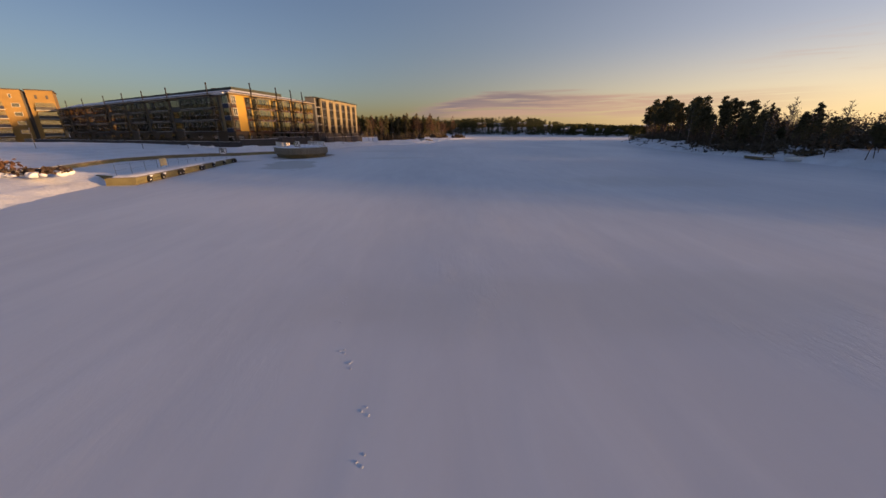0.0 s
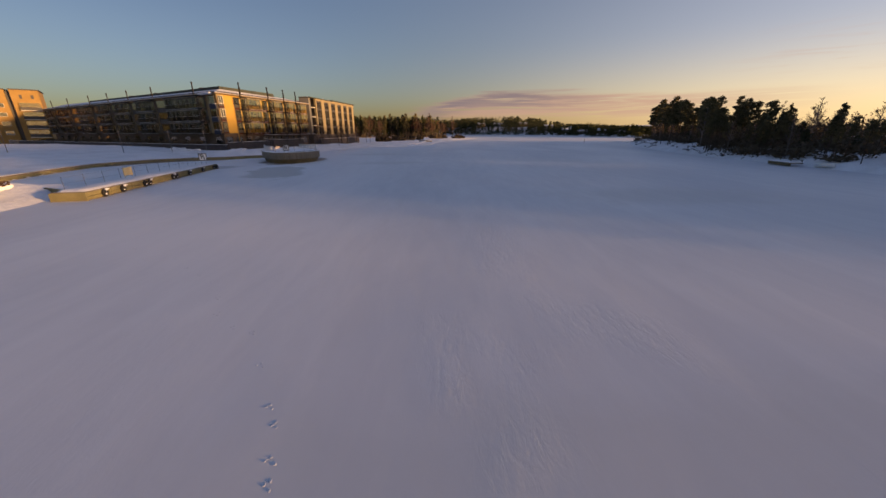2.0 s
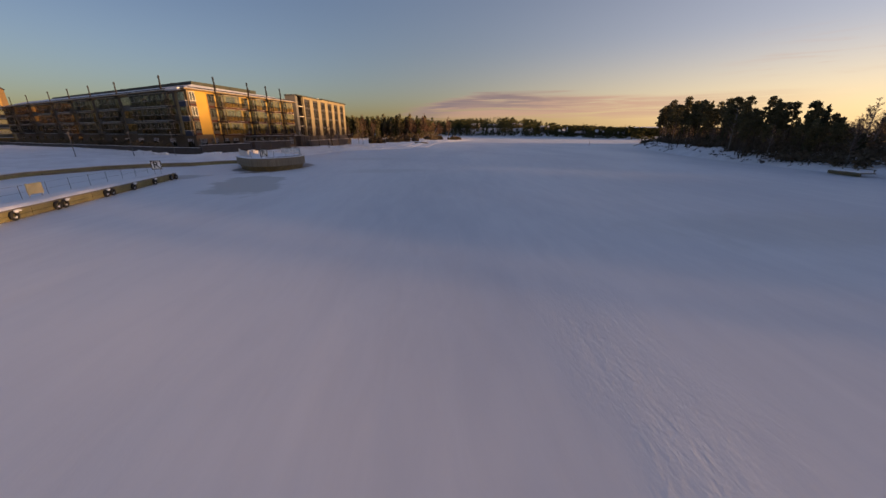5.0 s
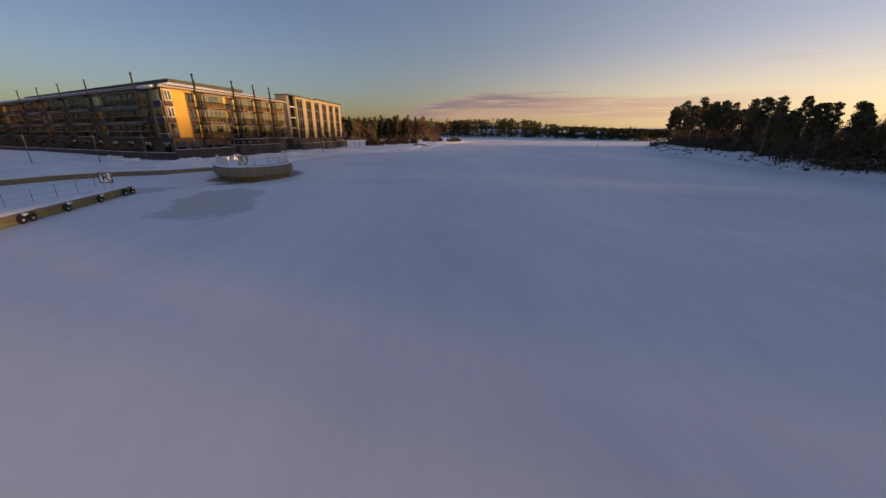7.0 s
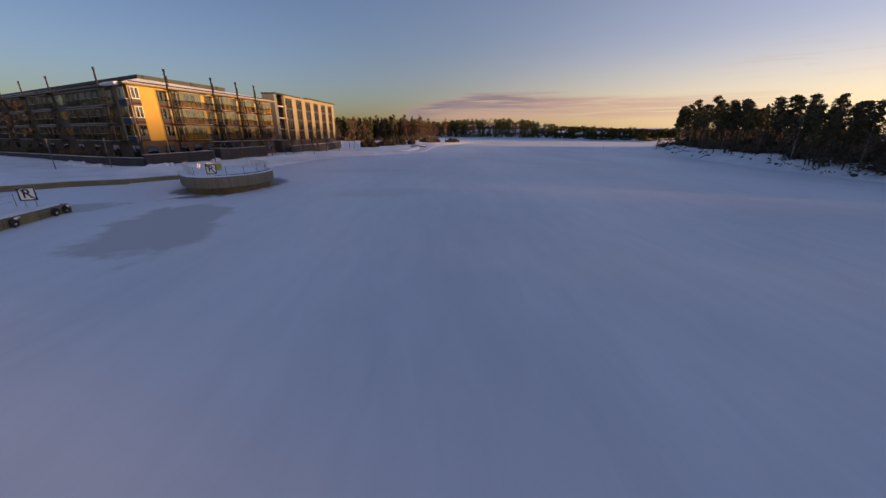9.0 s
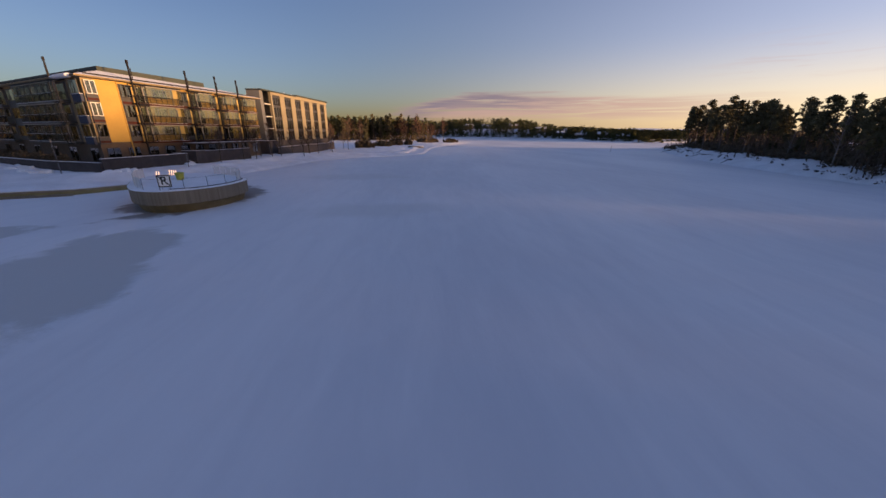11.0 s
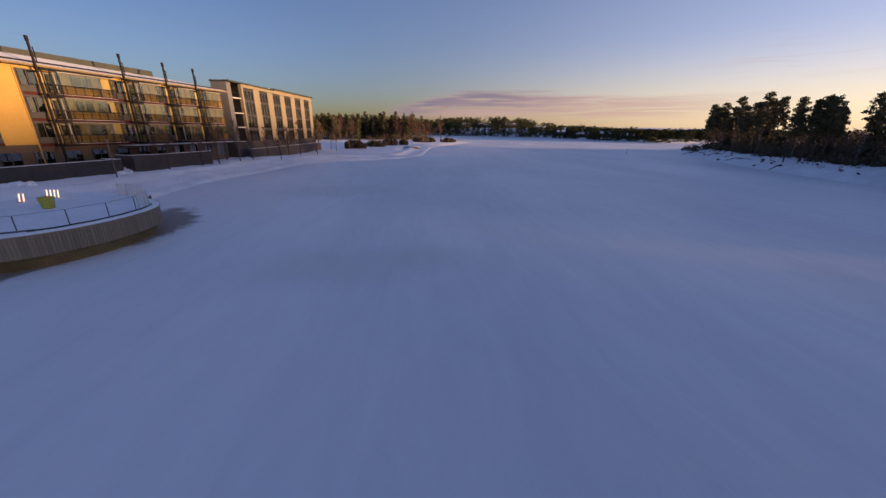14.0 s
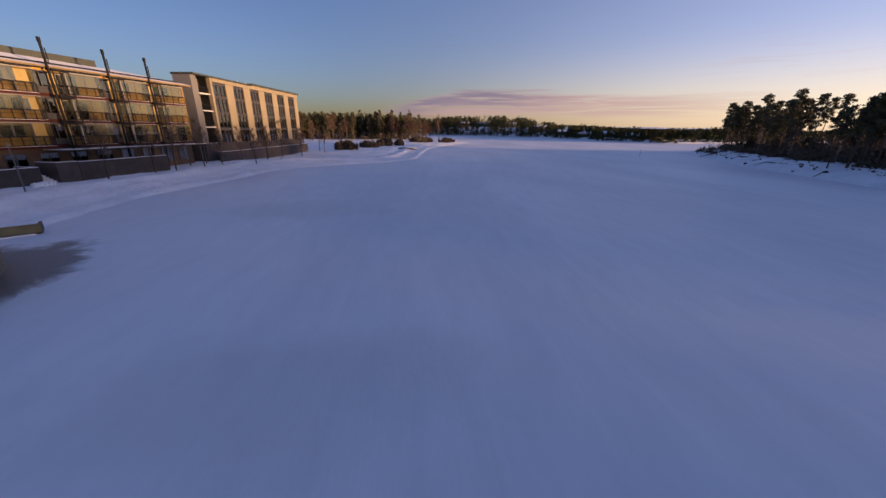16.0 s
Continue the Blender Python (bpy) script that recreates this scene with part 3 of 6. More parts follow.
def balcony(w, s0, s1, f, deep=0.9, open_side=0.0, pane_w=1.7, seed=0, inner=INNER, band=RED):
    """Slab, railing, sliding glass above it, and the wall and windows behind."""
    rnd = random.Random(seed)
    glazing = DULLGLASS if inner is GREYTAN else BALGLASS
    slab = w.put("balcony", boxes(w.b(s0, s1, 0.06, deep, f - 0.26, f)), band, "red-brown balcony slab")
    rail = bmesh.new()
    box(rail, *w.b(s0, s1, deep - 0.06, deep + 0.02, f + 0.99, f + 1.09))
    box(rail, *w.b(s0, s1, deep - 0.05, deep + 0.01, f + 0.08, f + 0.16))
    box(rail, *w.b(s0, s1, deep - 0.04, deep, f + 0.62, f + 0.66))
    k = max(2, round((s1 - s0) / 0.95))
    for i in range(k + 1):
        c = s0 + (s1 - s0) * i / k
        box(rail, *w.b(c - 0.035, c + 0.035, deep - 0.055, deep + 0.005, f + 0.002, f + 0.99))
    for s in (s0, s1):
        box(rail, *w.b(s - 0.03, s + 0.03, 0.07, deep - 0.07, f + 1.02, f + 1.08))
    w.put("railing", rail, STEEL, "dark steel railing", slab)
    w.put("rail_panel", boxes(w.b(s0 + 0.04, s1 - 0.04, deep - 0.09, deep - 0.075, f + 0.14, f + 1.0)), SMOKEGLASS, parent=slab)
    w.put("head_frame", boxes(w.b(s0, s1, deep - 0.1, deep + 0.02, f + 2.46, f + 2.55)), DULLFRAME, "dull frame at the head of the glazing", slab)
    g0 = s0 + open_side
    k = max(2, round((s1 - g0) / pane_w))
    for i in range(k):
        a, b = g0 + (s1 - g0) * i / k, g0 + (s1 - g0) * (i + 1) / k
        if k > 3 and w is RIGHT and i == k // 2 + 1:
            w.put("door_post", boxes(w.b(a - 0.1, a + 0.1, deep - 0.32, deep - 0.14, f + 0.002, f + 2.45)), DULLFRAME, "pale post beside the slid-open pane", slab)
            continue
        y = deep - 0.07 - 0.015 * (i % 2)
        w.put("glass_pane", boxes(w.b(a + 0.015, b - 0.015, y, y + 0.012, f + 1.1, f + 2.45)), glazing, parent=slab)
    for i in range(k + 1):
        c = g0 + (s1 - g0) * i / k
        w.put("glazing_bar", boxes(w.b(c - 0.02, c + 0.02, deep - 0.10, deep - 0.04, f + 1.1, f + 2.45)), RAIL, parent=slab)
    w.put("side_pane", boxes(w.b(s1 - 0.02, s1 - 0.008, 0.1, deep - 0.1, f + 1.1, f + 2.45)), glazing, parent=slab)
    w.put("back_wall", boxes(w.b(s0, s1, 0.052, 0.075, f + 0.002, f + 2.5)), inner, "balcony back wall", slab)
    s = s0 + 0.5
    while s < s1 - 1.6:
        wd = rnd.choice((1.7, 2.2, 2.6))
        if s + wd > s1 - 0.2:
            break
        low = rnd.choice((0.1, 0.9))
        window(w, s, s + wd, f + low, f + 2.3, 0.13, rnd.choice((0, 1)), DULLFRAME, rnd.choice((0.9, 0.4, 0.7, 0.25, 0.8)))
        s += wd + rnd.uniform(0.3, 1.0)
    if open_side:
        bm = bmesh.new()
        box(bm, *w.b(g0 - 0.17, g0 - 0.03, deep - 0.2, deep - 0.07, f + 0.002, f + 2.46))
        w.put("side_post", bm, DULLFRAME, "dull side post", slab)
        fr = bmesh.new()
        y0, y1 = deep + 0.02, deep + 0.42
        for c in (s0 - 0.30, s0 + 0.45, g0 - 0.05):
            box(fr, *w.b(c - 0.05, c + 0.05, y1 - 0.08, y1, f - 0.25, f + 2.50))
        for z, h in ((f - 0.25, 0.16), (f + 0.5, 0.05), (f + 0.98, 0.09), (f + 2.42, 0.12)):
            box(fr, *w.b(s0 - 0.35, g0, y1 - 0.07, y1 + 0.01, z, z + h))
        for c in (s0 - 0.30, g0 - 0.05):
            for z in (f - 0.22, f + 1.0, f + 2.44):
                box(fr, *w.b(c - 0.04, c + 0.04, y0, y1 - 0.09, z, z + 0.07))
        w.put("side_frame", fr, STEEL, "dark steel frame at the open end", slab)
    return slab


def mast(w, s, y=0.75, top=16.4, foot=1.0):
    """Steel post that carries the balconies and stands above the eaves."""
    bm = boxes(w.b(s - 0.09, s + 0.09, y - 0.09, y + 0.09, foot, top), w.b(s - 0.12, s + 0.12, y - 0.12, y + 0.12, top - 0.5, top + 0.02))
    for z in (*FLOORS, EAVE - 0.4) if foot < 2 else (EAVE + 0.3,):
        box(bm, *w.b(s - 0.05, s + 0.05, 0.05, y - 0.1, z - 0.2, z - 0.05))
    box(bm, *w.b(s + 0.25, s + 0.32, y - 0.04, y + 0.04, EAVE + 0.4, top - 1.0))
    box(bm, *w.b(s, s + 0.32, y - 0.04, y + 0.04, EAVE + 0.5, EAVE + 0.58))
    return w.put("mast", bm, STEEL, "dark steel mast rising above the eaves")


# corner bay, three storeys, glazed on both faces
for f in FLOORS:
    window(LEFT, 0.35, 2.9, f + 0.75, f + 2.5, 0.30, 1, DARK, None)
    # upper floors: pale frame and wide curtain paint the bright sky reflection
    window(RIGHT, 0.12, 1.45, f + 0.75, f + 2.5, 0.30, 1, PALE if f > 6 else DARK, 0.86 if f > 6 else None)
    LEFT.put("bay_panel", boxes(LEFT.b(0.3, 2.95, 0.05, 0.34, f - 0.25, f + 0.72)), NAVY, "navy panel below the corner window")
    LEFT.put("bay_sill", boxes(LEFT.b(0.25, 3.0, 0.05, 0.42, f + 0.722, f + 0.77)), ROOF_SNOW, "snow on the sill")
    RIGHT.put("bay_panel", boxes(RIGHT.b(0.05, 1.5, 0.06, 0.30, f - 0.25, f + 0.72)), DARK, "dark panel below the corner window")
    RIGHT.put("bay_band", boxes(RIGHT.b(0.05, 1.5, 0.302, 0.32, f - 0.05, f + 0.25)), RED)
LEFT.put("bay_side", boxes(LEFT.b(2.96, 3.9, 0.02, 0.12, 4.97, EAVE - 0.02)), TAN)
RIGHT.put("drainpipe", boxes(RIGHT.b(4.48, 4.58, 0.06, 0.16, 1.2, EAVE)), YELLOW, "yellow-painted drainpipe")

# right wing: windows beside the stair, then balconies
for s0, s1 in ((4.75, 6.35), (14.55, 16.2), (21.45, 22.7), (27.62, 28.32)):
    RIGHT.put("window_strip", boxes(RIGHT.b(s0 - 0.1, s1 + 0.1, 0.052, 0.10, 4.97, EAVE - 0.3)), DARK, "dark panels between the windows")
    for f in FLOORS:
        window(RIGHT, s0, s1, f + 0.7, f + 2.45, 0.17, 1, DARK, 0.35)
        RIGHT.put("spandrel", boxes(RIGHT.b(s0, s1, 0.102, 0.14, f - 0.22, f + 0.12)), RED)
for n, (s0, s1, gap) in enumerate(((6.6, 14.4, 1.2), (16.35, 21.3, 1.3), (22.85, 27.5, 1.2), (28.45, 33.5, 1.1))):
    for k, f in enumerate(FLOORS):
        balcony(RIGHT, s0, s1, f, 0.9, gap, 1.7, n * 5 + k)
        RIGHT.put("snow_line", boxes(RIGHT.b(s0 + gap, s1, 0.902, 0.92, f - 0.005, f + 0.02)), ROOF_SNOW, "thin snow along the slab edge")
    RIGHT.put("balcony_roof", boxes(RIGHT.b(s0 - 0.1, s1 + 0.1, 0.06, 1.0, EAVE - 0.18, EAVE - 0.03)), STEEL)
for s in (6.08, 15.85, 22.38, 27.96):
    mast(RIGHT, s, 1.07, 16.4, 1.0)
RIGHT.put("canopy", boxes(RIGHT.b(13.6, 34.2, 0.06, 2.6, 4.40, 4.52)), DARK, "flat canopy over the terrace")
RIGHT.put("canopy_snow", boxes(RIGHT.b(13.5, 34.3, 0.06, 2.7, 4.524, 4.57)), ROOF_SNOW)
for s in (18.5, 22.5, 26.5, 30.5, 33.8):
    RIGHT.put("canopy_post", boxes(RIGHT.b(s - 0.06, s + 0.06, 2.35, 2.47, 1.0, 4.4)), DARK)
for i in range(11):
    s = 0.9 + 3.05 * i
    window(RIGHT, s, s + 1.9, 2.0, 4.2, -0.2, 1, BRICK if i % 3 else DARK, (None, 0.5, 0.3)[i % 3])

# left wing: a wide corner balcony, then a row of alike bays
LEFT_BAYS = ((4.6, 22.5), (29.4, 39.5), (44.2, 53.6), (58.0, 67.5), (72.6, 84.5), (92.0, 103.0), (109.0, 117.0))
for n, (s0, s1) in enumerate(LEFT_BAYS):
    for k, f in enumerate(FLOORS):
        # GREYTAN back wall holds this wing's shade in its colour
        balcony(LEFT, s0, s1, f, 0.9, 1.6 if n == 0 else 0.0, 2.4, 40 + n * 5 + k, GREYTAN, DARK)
        LEFT.put("rail_snow", boxes(LEFT.b(s0, s1, 0.85, 0.90, f + 1.092, f + 1.12)), ROOF_SNOW, "snow on the handrail")
        LEFT.put("snow_line", boxes(LEFT.b(s0, s1, 0.902, 0.93, f - 0.02, f + 0.02)), ROOF_SNOW, "snow along the slab edge")
    LEFT.put("balcony_roof", boxes(LEFT.b(s0 - 0.1, s1 + 0.1, 0.06, 1.0, EAVE - 0.18, EAVE - 0.03)), STEEL)
    e = LEFT_BAYS[n + 1][0] if n + 1 < len(LEFT_BAYS) else LEN_L
    # flat dark sheet paints the shade of the open recess here
    LEFT.put("window_strip", boxes(LEFT.b(s1 + 0.3, e - 0.4, 0.03, 0.10, 4.97, EAVE - 0.3)), DARK, "dark sheet in place of the shaded recess between balconies")
    for f in FLOORS:
        if e - s1 > 3:
            window(LEFT, s1 + 0.8, e - 1.2, f + 0.6, f + 2.4, 0.17, 2, DARK, None)
for s in (8.6, 29.2, 44.0, 57.8, 72.4, 91.6, 108.6):
    mast(LEFT, s, 0.3, 16.4, EAVE + 0.2)
for i in range(16):
    s = 1.2 + 7.2 * i
    window(LEFT, s, s + 2.6, 2.0, 4.2, -0.2, 1, DARK, None)

# roof: eaves, a snow slope, and the dark upper edge set back
part("eave_board", prism(bmesh.new(), offset_poly(plan, 0.9), EAVE, EAVE + 0.22), TAN, apartments, "tan eaves board")
outer, inner_line = offset_poly(plan, 0.95), offset_poly(plan, -4.5)
bm = bmesh.new()
lo = [bm.verts.new((*p, EAVE + 0.225)) for p in outer]
up = [bm.verts.new((*p, EAVE + 0.36)) for p in offset_poly(plan, 0.45)]
hi = [bm.verts.new((*p, z)) for p, z in zip(inner_line, (15.15, 14.9, 14.9, 15.1, 15.5, 15.5))]
for a, b in ((lo, up), (up, hi)):
    for i in range(len(lo)):
        j = (i + 1) % len(lo)
        bm.faces.new((a[i], a[j], b[j], b[i]))
bm.faces.new(hi)
bm.faces.new(lo[::-1])
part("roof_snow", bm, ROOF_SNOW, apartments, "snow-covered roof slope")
part("roof_edge", prism(bmesh.new(), offset_poly(wing_outline(30.0, 92.0), -4.4), 14.5, 15.75), ROOFGREEN, apartments, "dark green upper roof edge")
part("gutter", prism(bmesh.new(), offset_poly(plan, 0.94), EAVE + 0.03, EAVE + 0.13), BROWN, apartments, "brown gutter along the eaves")
for wing, length in ((RIGHT, LEN_R), (LEFT, LEN_L)):
    wing.put("snow_guard", boxes(wing.b(0.6, length - 0.6, -0.12, -0.06, EAVE + 0.45, EAVE + 0.66)), STEEL, "dark snow guard rail on the roof slope")
bm = bmesh.new()
rnd = random.Random(5)
for i in range(7):
    s = 0.6 + i * 0.75
    c = ALONG_L * s + OUT_L * 0.95
    bmesh.ops.create_icosphere(bm, subdivisions=2, radius=0.4, matrix=Matrix.Translation((c.x, c.y, EAVE + 0.12)) @ Matrix.Diagonal((1.1, 1.1, 0.55 + 0.2 * rnd.random(), 1)))
part("snow_cornice", bm, ROOF_SNOW, apartments, "lumpy snow hanging from the eaves", smooth=True)["kind"] = "stuff"
for s in (20.0, 46.0, 63.0):
    c = ALONG_L * s - OUT_L * 8
    part("roof_vent", boxes((c.x - 0.6, c.x + 0.6, c.y - 0.6, c.y + 0.6, 15.7, 16.5)), DARK, apartments, "dark roof vent")

# ---- second block: pale pilasters with tall window strips ----
B0, B_ALONG = Vector((-38.7, 131.9)), Vector((0.12, 0.993)).normalized()
B_OUT = Vector((B_ALONG.y, -B_ALONG.x))
block = thing("office_block", axes((B0.x, B0.y), -B_ALONG, B_OUT), "cream block with tall dark window strips between pilasters", "office block")


def bb(s0, s1, y0, y1, z0, z1):
    return (-s1, -s0, y0, y1, z0, z1)


# plinth takes the dark STONE colour to hold the trees' shade
part("plinth", boxes(bb(-4.2, 13.98, -3.6, 0.1, -0.5, 4.3), bb(14.0, 37.4, -16, 0.1, -0.5, 4.3)), STONE, block, "plinth wall, coloured dark for the shade of trees")
part("wall", boxes(bb(0.9, 13.98, -3.5, -0.35, 4.3, 15.7), bb(14.0, 37.2, -16, -0.35, 4.3, 15.7)), DARK, block)
part("end_wall", boxes(bb(-4.0, 0.85, -3.5, -2.6, 4.3, 15.7)), GREY, block, "plain grey end wall")
part("corner_wall", boxes(bb(-4.0, -2.6, -2.58, -0.4, 4.3, 15.7)), GREY, block)
for f in (4.32, 7.2, 10.0, 12.9):
    d = part("loggia", boxes(bb(-2.58, 0.85, -2.58, -0.3, f - 0.12 if f > 5 else f, f + 0.06)), PALE, block, "corner loggia slab")
    part("railing", boxes(bb(-2.55, 0.8, -0.36, -0.30, f + 0.95, f + 1.0), bb(-2.55, 0.8, -0.35, -0.31, f + 0.1, f + 0.15), *[bb(-2.5 + 0.42 * i, -2.46 + 0.42 * i, -0.35, -0.31, f + 0.15, f + 0.95) for i in range(8)]), STEEL, d)
part("pilaster", boxes(bb(0.3, 0.88, -0.6, 0.06, 4.3, 15.7)), CREAM, block)
for i in range(6):
    s0, s1 = 1.2 + 6.1 * i, 4.9 + 6.1 * i
    part("pilaster", boxes(bb(s1, min(s1 + 2.4, 37.4), -0.34, 0.0, 4.3, 15.1)), CREAM, block, "cream pilaster lit by the sun")
    strip = part("window_strip", boxes(*[bb(s0 + (s1 - s0) * j / 3 - 0.06, s0 + (s1 - s0) * j / 3 + 0.06, -0.34, -0.14, 4.3, 15.1) for j in range(4)], *[bb(s0, s1, -0.34, -0.2, z - 0.5, z) for z in (7.1, 9.95, 12.8, 15.1)]), DARK, block, "dark bronze window strip")
    for j in range(3):
        for z in (4.4, 7.1, 9.95, 12.8):
            a, b = s0 + (s1 - s0) * j / 3 + 0.07, s0 + (s1 - s0) * (j + 1) / 3 - 0.07
            part("pane", boxes(bb(a, b, -0.29, -0.275, z + 0.05, z + 2.25)), PANE, strip)
            if (i * 7 + j * 3 + int(z)) % 7 == 0:
                part("blind", boxes(bb(a, b, -0.33, -0.32, z + 0.9, z + 2.25)), CURTAIN, strip)
part("cornice", boxes(bb(0.9, 13.96, -0.36, 0.12, 15.1, 15.696), bb(14.0, 37.5, -0.36, 0.12, 15.1, 15.9)), CREAM, block, "cream cornice")
part("roof", boxes(bb(-4.15, 13.98, -3.6, 0.3, 15.7, 15.98), bb(14.0, 37.7, -16.2, 0.45, 15.902, 16.25)), ROOFGREEN, block, "dark flat roof edge")
part("roof_snow", boxes(bb(-3.6, 13.98, -3.2, -0.6, 15.984, 16.06), bb(14.4, 36.6, -15.1, -1.2, 16.254, 16.36)), ROOF_SNOW, block)
for s in (16, 21, 28):
    part("roof_vent", boxes(bb(s, s + 0.5, -4.6, -4.1, 16.36, 17.0)), GALV, block)

# ---- orange brick block at the far end of the shore ----
D0, D_ALONG = Vector((-167.6, 148.5)), Vector((0.75, 0.66)).normalized()
D_OUT = Vector((D_ALONG.y, -D_ALONG.x))
tower = thing("brick_apartment_block", axes((D0.x, D0.y), -D_ALONG, D_OUT) @ Matrix.Diagonal((1.06, 1.06, 1.06, 1)), "tall orange brick apartment block, its top storeys in sunlight", "apartment block")
part("wall", boxes(bb(-9, 6.2, -14, 0, -3.5, 19.6)), ORANGE, tower, "orange brick wall")
part("wing_wall", boxes(bb(7.5, 14.6, -15, 0.3, -3.5, 19.7)), ORANGE, tower, "orange brick wing")
# recess and wing side get darker colours: shade put into the walls
part("recess_wall", boxes(bb(6.22, 7.48, -14, -1.2, -3.5, 19.3)), DARK, tower, "recessed stair wall, coloured dark for its shade")
part("side_panel", boxes(bb(7.42, 7.49, -1.15, 0.28, -3.5, 19.5)), BRICK, tower)
part("roof", boxes(bb(-9.4, 6.4, -14.3, 0.3, 19.604, 19.95)), DARK, tower, "dark roof edge")
part("wing_roof", boxes(bb(7.2, 14.9, -15.3, 0.6, 19.704, 20.05)), DARK, tower)
for k in range(6):
    z = 1.0 + 3.15 * k
    for s in (-8.4, 3.0):
        w = 0.7 if k == 5 else 2.1
        f = part("window", boxes(bb(s, s + w, 0.002, 0.05, z, z + 1.4)), PALE, tower)
        part("pane", boxes(bb(s + 0.08, s + w - 0.08, 0.052, 0.07, z + 0.08, z + 1.32)), PANE, f)
    if k < 5:
        b = part("balcony", boxes(bb(-5.5, 1.2, 0.02, 1.6, z - 1.05, z - 0.85)), PALE, tower, "glazed balcony")
        part("railing", boxes(bb(-5.5, 1.2, 1.5, 1.56, z - 0.85, z + 0.2)), NAVY, b)
        part("glass_pane", boxes(bb(-5.4, 1.1, 1.51, 1.53, z + 0.22, z + 1.7)), BALGLASS, b)
        b = part("balcony", boxes(bb(9.0, 14.4, 0.31, 1.7, z - 1.05, z - 0.85)), PALE, tower)
        part("railing", boxes(bb(9.0, 14.4, 1.6, 1.66, z - 0.85, z + 0.2)), DARK, b)
        part("glass_pane", boxes(bb(9.1, 14.3, 1.61, 1.63, z + 0.22, z + 1.7)), BALGLASS, b)
    else:
        for s in (9.5, 12.4):
            part("window", boxes(bb(s, s + 0.7, 0.302, 0.34, z, z + 1.3)), DARK, tower)

# ---- quay, garden walls, lamps ----
def strip_wall(name, line, half, z0, z1, mat, parent=None):
    """A wall that follows a plan line."""
    left, right = [], []
    for i, p in enumerate(line):
        p = Vector(p)
        d = (Vector(line[min(i + 1, len(line) - 1)]) - Vector(line[max(i - 1, 0)])).normalized()
        n = Vector((-d.y, d.x)) * half
        left.append(p + n)
        right.append(p - n)
    bm = bmesh.new()
    for i in range(len(line) - 1):
        prism(bm, [tuple(right[i]), tuple(right[i + 1]), tuple(left[i + 1]), tuple(left[i])], z0, z1)
    bmesh.ops.remove_doubles(bm, verts=bm.verts, dist=0.001)
    return part(name, bm, mat, parent)


quay = tagged(new("quay_wall"), "timber-faced quay wall with a pale capping beam", "quay wall", kind="structure")
QUAY = [(-44.4, 36.6), (-46.4, 40), (-47.5, 45.4), (-49, 49.6), (-50.8, 54.8), (-52.5, 62), (-50, 70.5), (-45.5, 75), (-40, 77), (-37.4, 80.3), (-34, 82.5)]
strip_wall("facing", QUAY, 0.14, -0.4, 0.40, OLIVE, quay)
strip_wall("capping_beam", QUAY, 0.20, 0.402, 0.56, TIMBER, quay)
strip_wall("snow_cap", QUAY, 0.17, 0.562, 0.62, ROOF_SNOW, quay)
boom = tagged(strip_wall("floating_beam", [(-51.6, 63.5), (-49.1, 69.9), (-44.9, 74.1), (-39.6, 76.2)], 0.16, 0.02, 0.22, TIMBER), "grey floating timber beam frozen in beside the quay", "timber beam")


def garden_wall(line, z0, z1, label):
    w = tagged(new("garden_wall"), label, "garden wall", "garden walls")
    strip_wall("masonry", line, 0.22, z0, z1, STONE, w)
    strip_wall("snow_cap", line, 0.20, z1 + 0.002, z1 + 0.05, ROOF_SNOW, w)
    return w


def at_right(s, off):
    p = CORNER + ALONG_R * s + OUT_R * off
    return (p.x, p.y)


def at_left(s, off):
    p = CORNER + ALONG_L * s + OUT_L * off
    return (p.x, p.y)


garden_wall([at_right(-3.4, 4.0), at_right(9.9, 4.0)], 0.9, 3.0, "dark stone garden wall with snow along its top")
garden_wall([at_right(13.62, 4.0), at_right(25.0, 4.0)], 0.9, 3.25, "dark stone garden wall beside the garden steps")
garden_wall([at_right(9.7, 3.76), at_right(9.71, 1.5)], 0.9, 3.0, "short dark stone return wall by the steps")
garden_wall([at_right(11.5, 1.6), at_right(11.5, 4.25), at_right(13.38, 4.25)], 0.9, 3.35, "stepped dark stone wall beside the garden steps")
garden_wall([at_right(-3.4, 4.0), at_left(5, 4.2), at_left(30, 5.6), at_left(62, 8), at_left(112, 11)], 0.5, 2.5, "long dark stone garden wall under the balconies")
garden_wall([(B0.x + 1.9, B0.y - 4.5), (B0.x + 6.2, B0.y + 36)], 0.6, 2.9, "low dark wall before the cream block")
bm = bmesh.new()
for i in range(5):
    a, b = at_right(10.1, 3.9 - 0.45 * i), at_right(11.25, 3.9 - 0.45 * i)
    c, d = at_right(11.25, 3.45 - 0.45 * i), at_right(10.1, 3.45 - 0.45 * i)
    prism(bm, [a, b, c, d], 0.9, 1.45 + 0.17 * i)
tagged(part("garden_steps", bm, SNOW), "snow-covered garden steps between the stone walls", "steps")


def street_lamp():
    root = thing("street_lamp", Matrix.Identity(4), "slender grey street lamp with a small hooded head", "street lamp", "lamps along the path")
    part("pole", tube(bmesh.new(), [(0, 0, -0.3), (0, 0, 0.8), (0, 0, 3.9)], [0.07, 0.06, 0.045], 8), RAIL, root)
    bm = tube(bmesh.new(), [(0, 0, 3.85), (0, 0, 3.95), (0, 0, 4.15), (0, 0, 4.3)], [0.06, 0.13, 0.12, 0.04], 10)
    part("lamp_head", bm, RAIL, root, "grey hooded lamp head")
    return root


lamp = street_lamp()
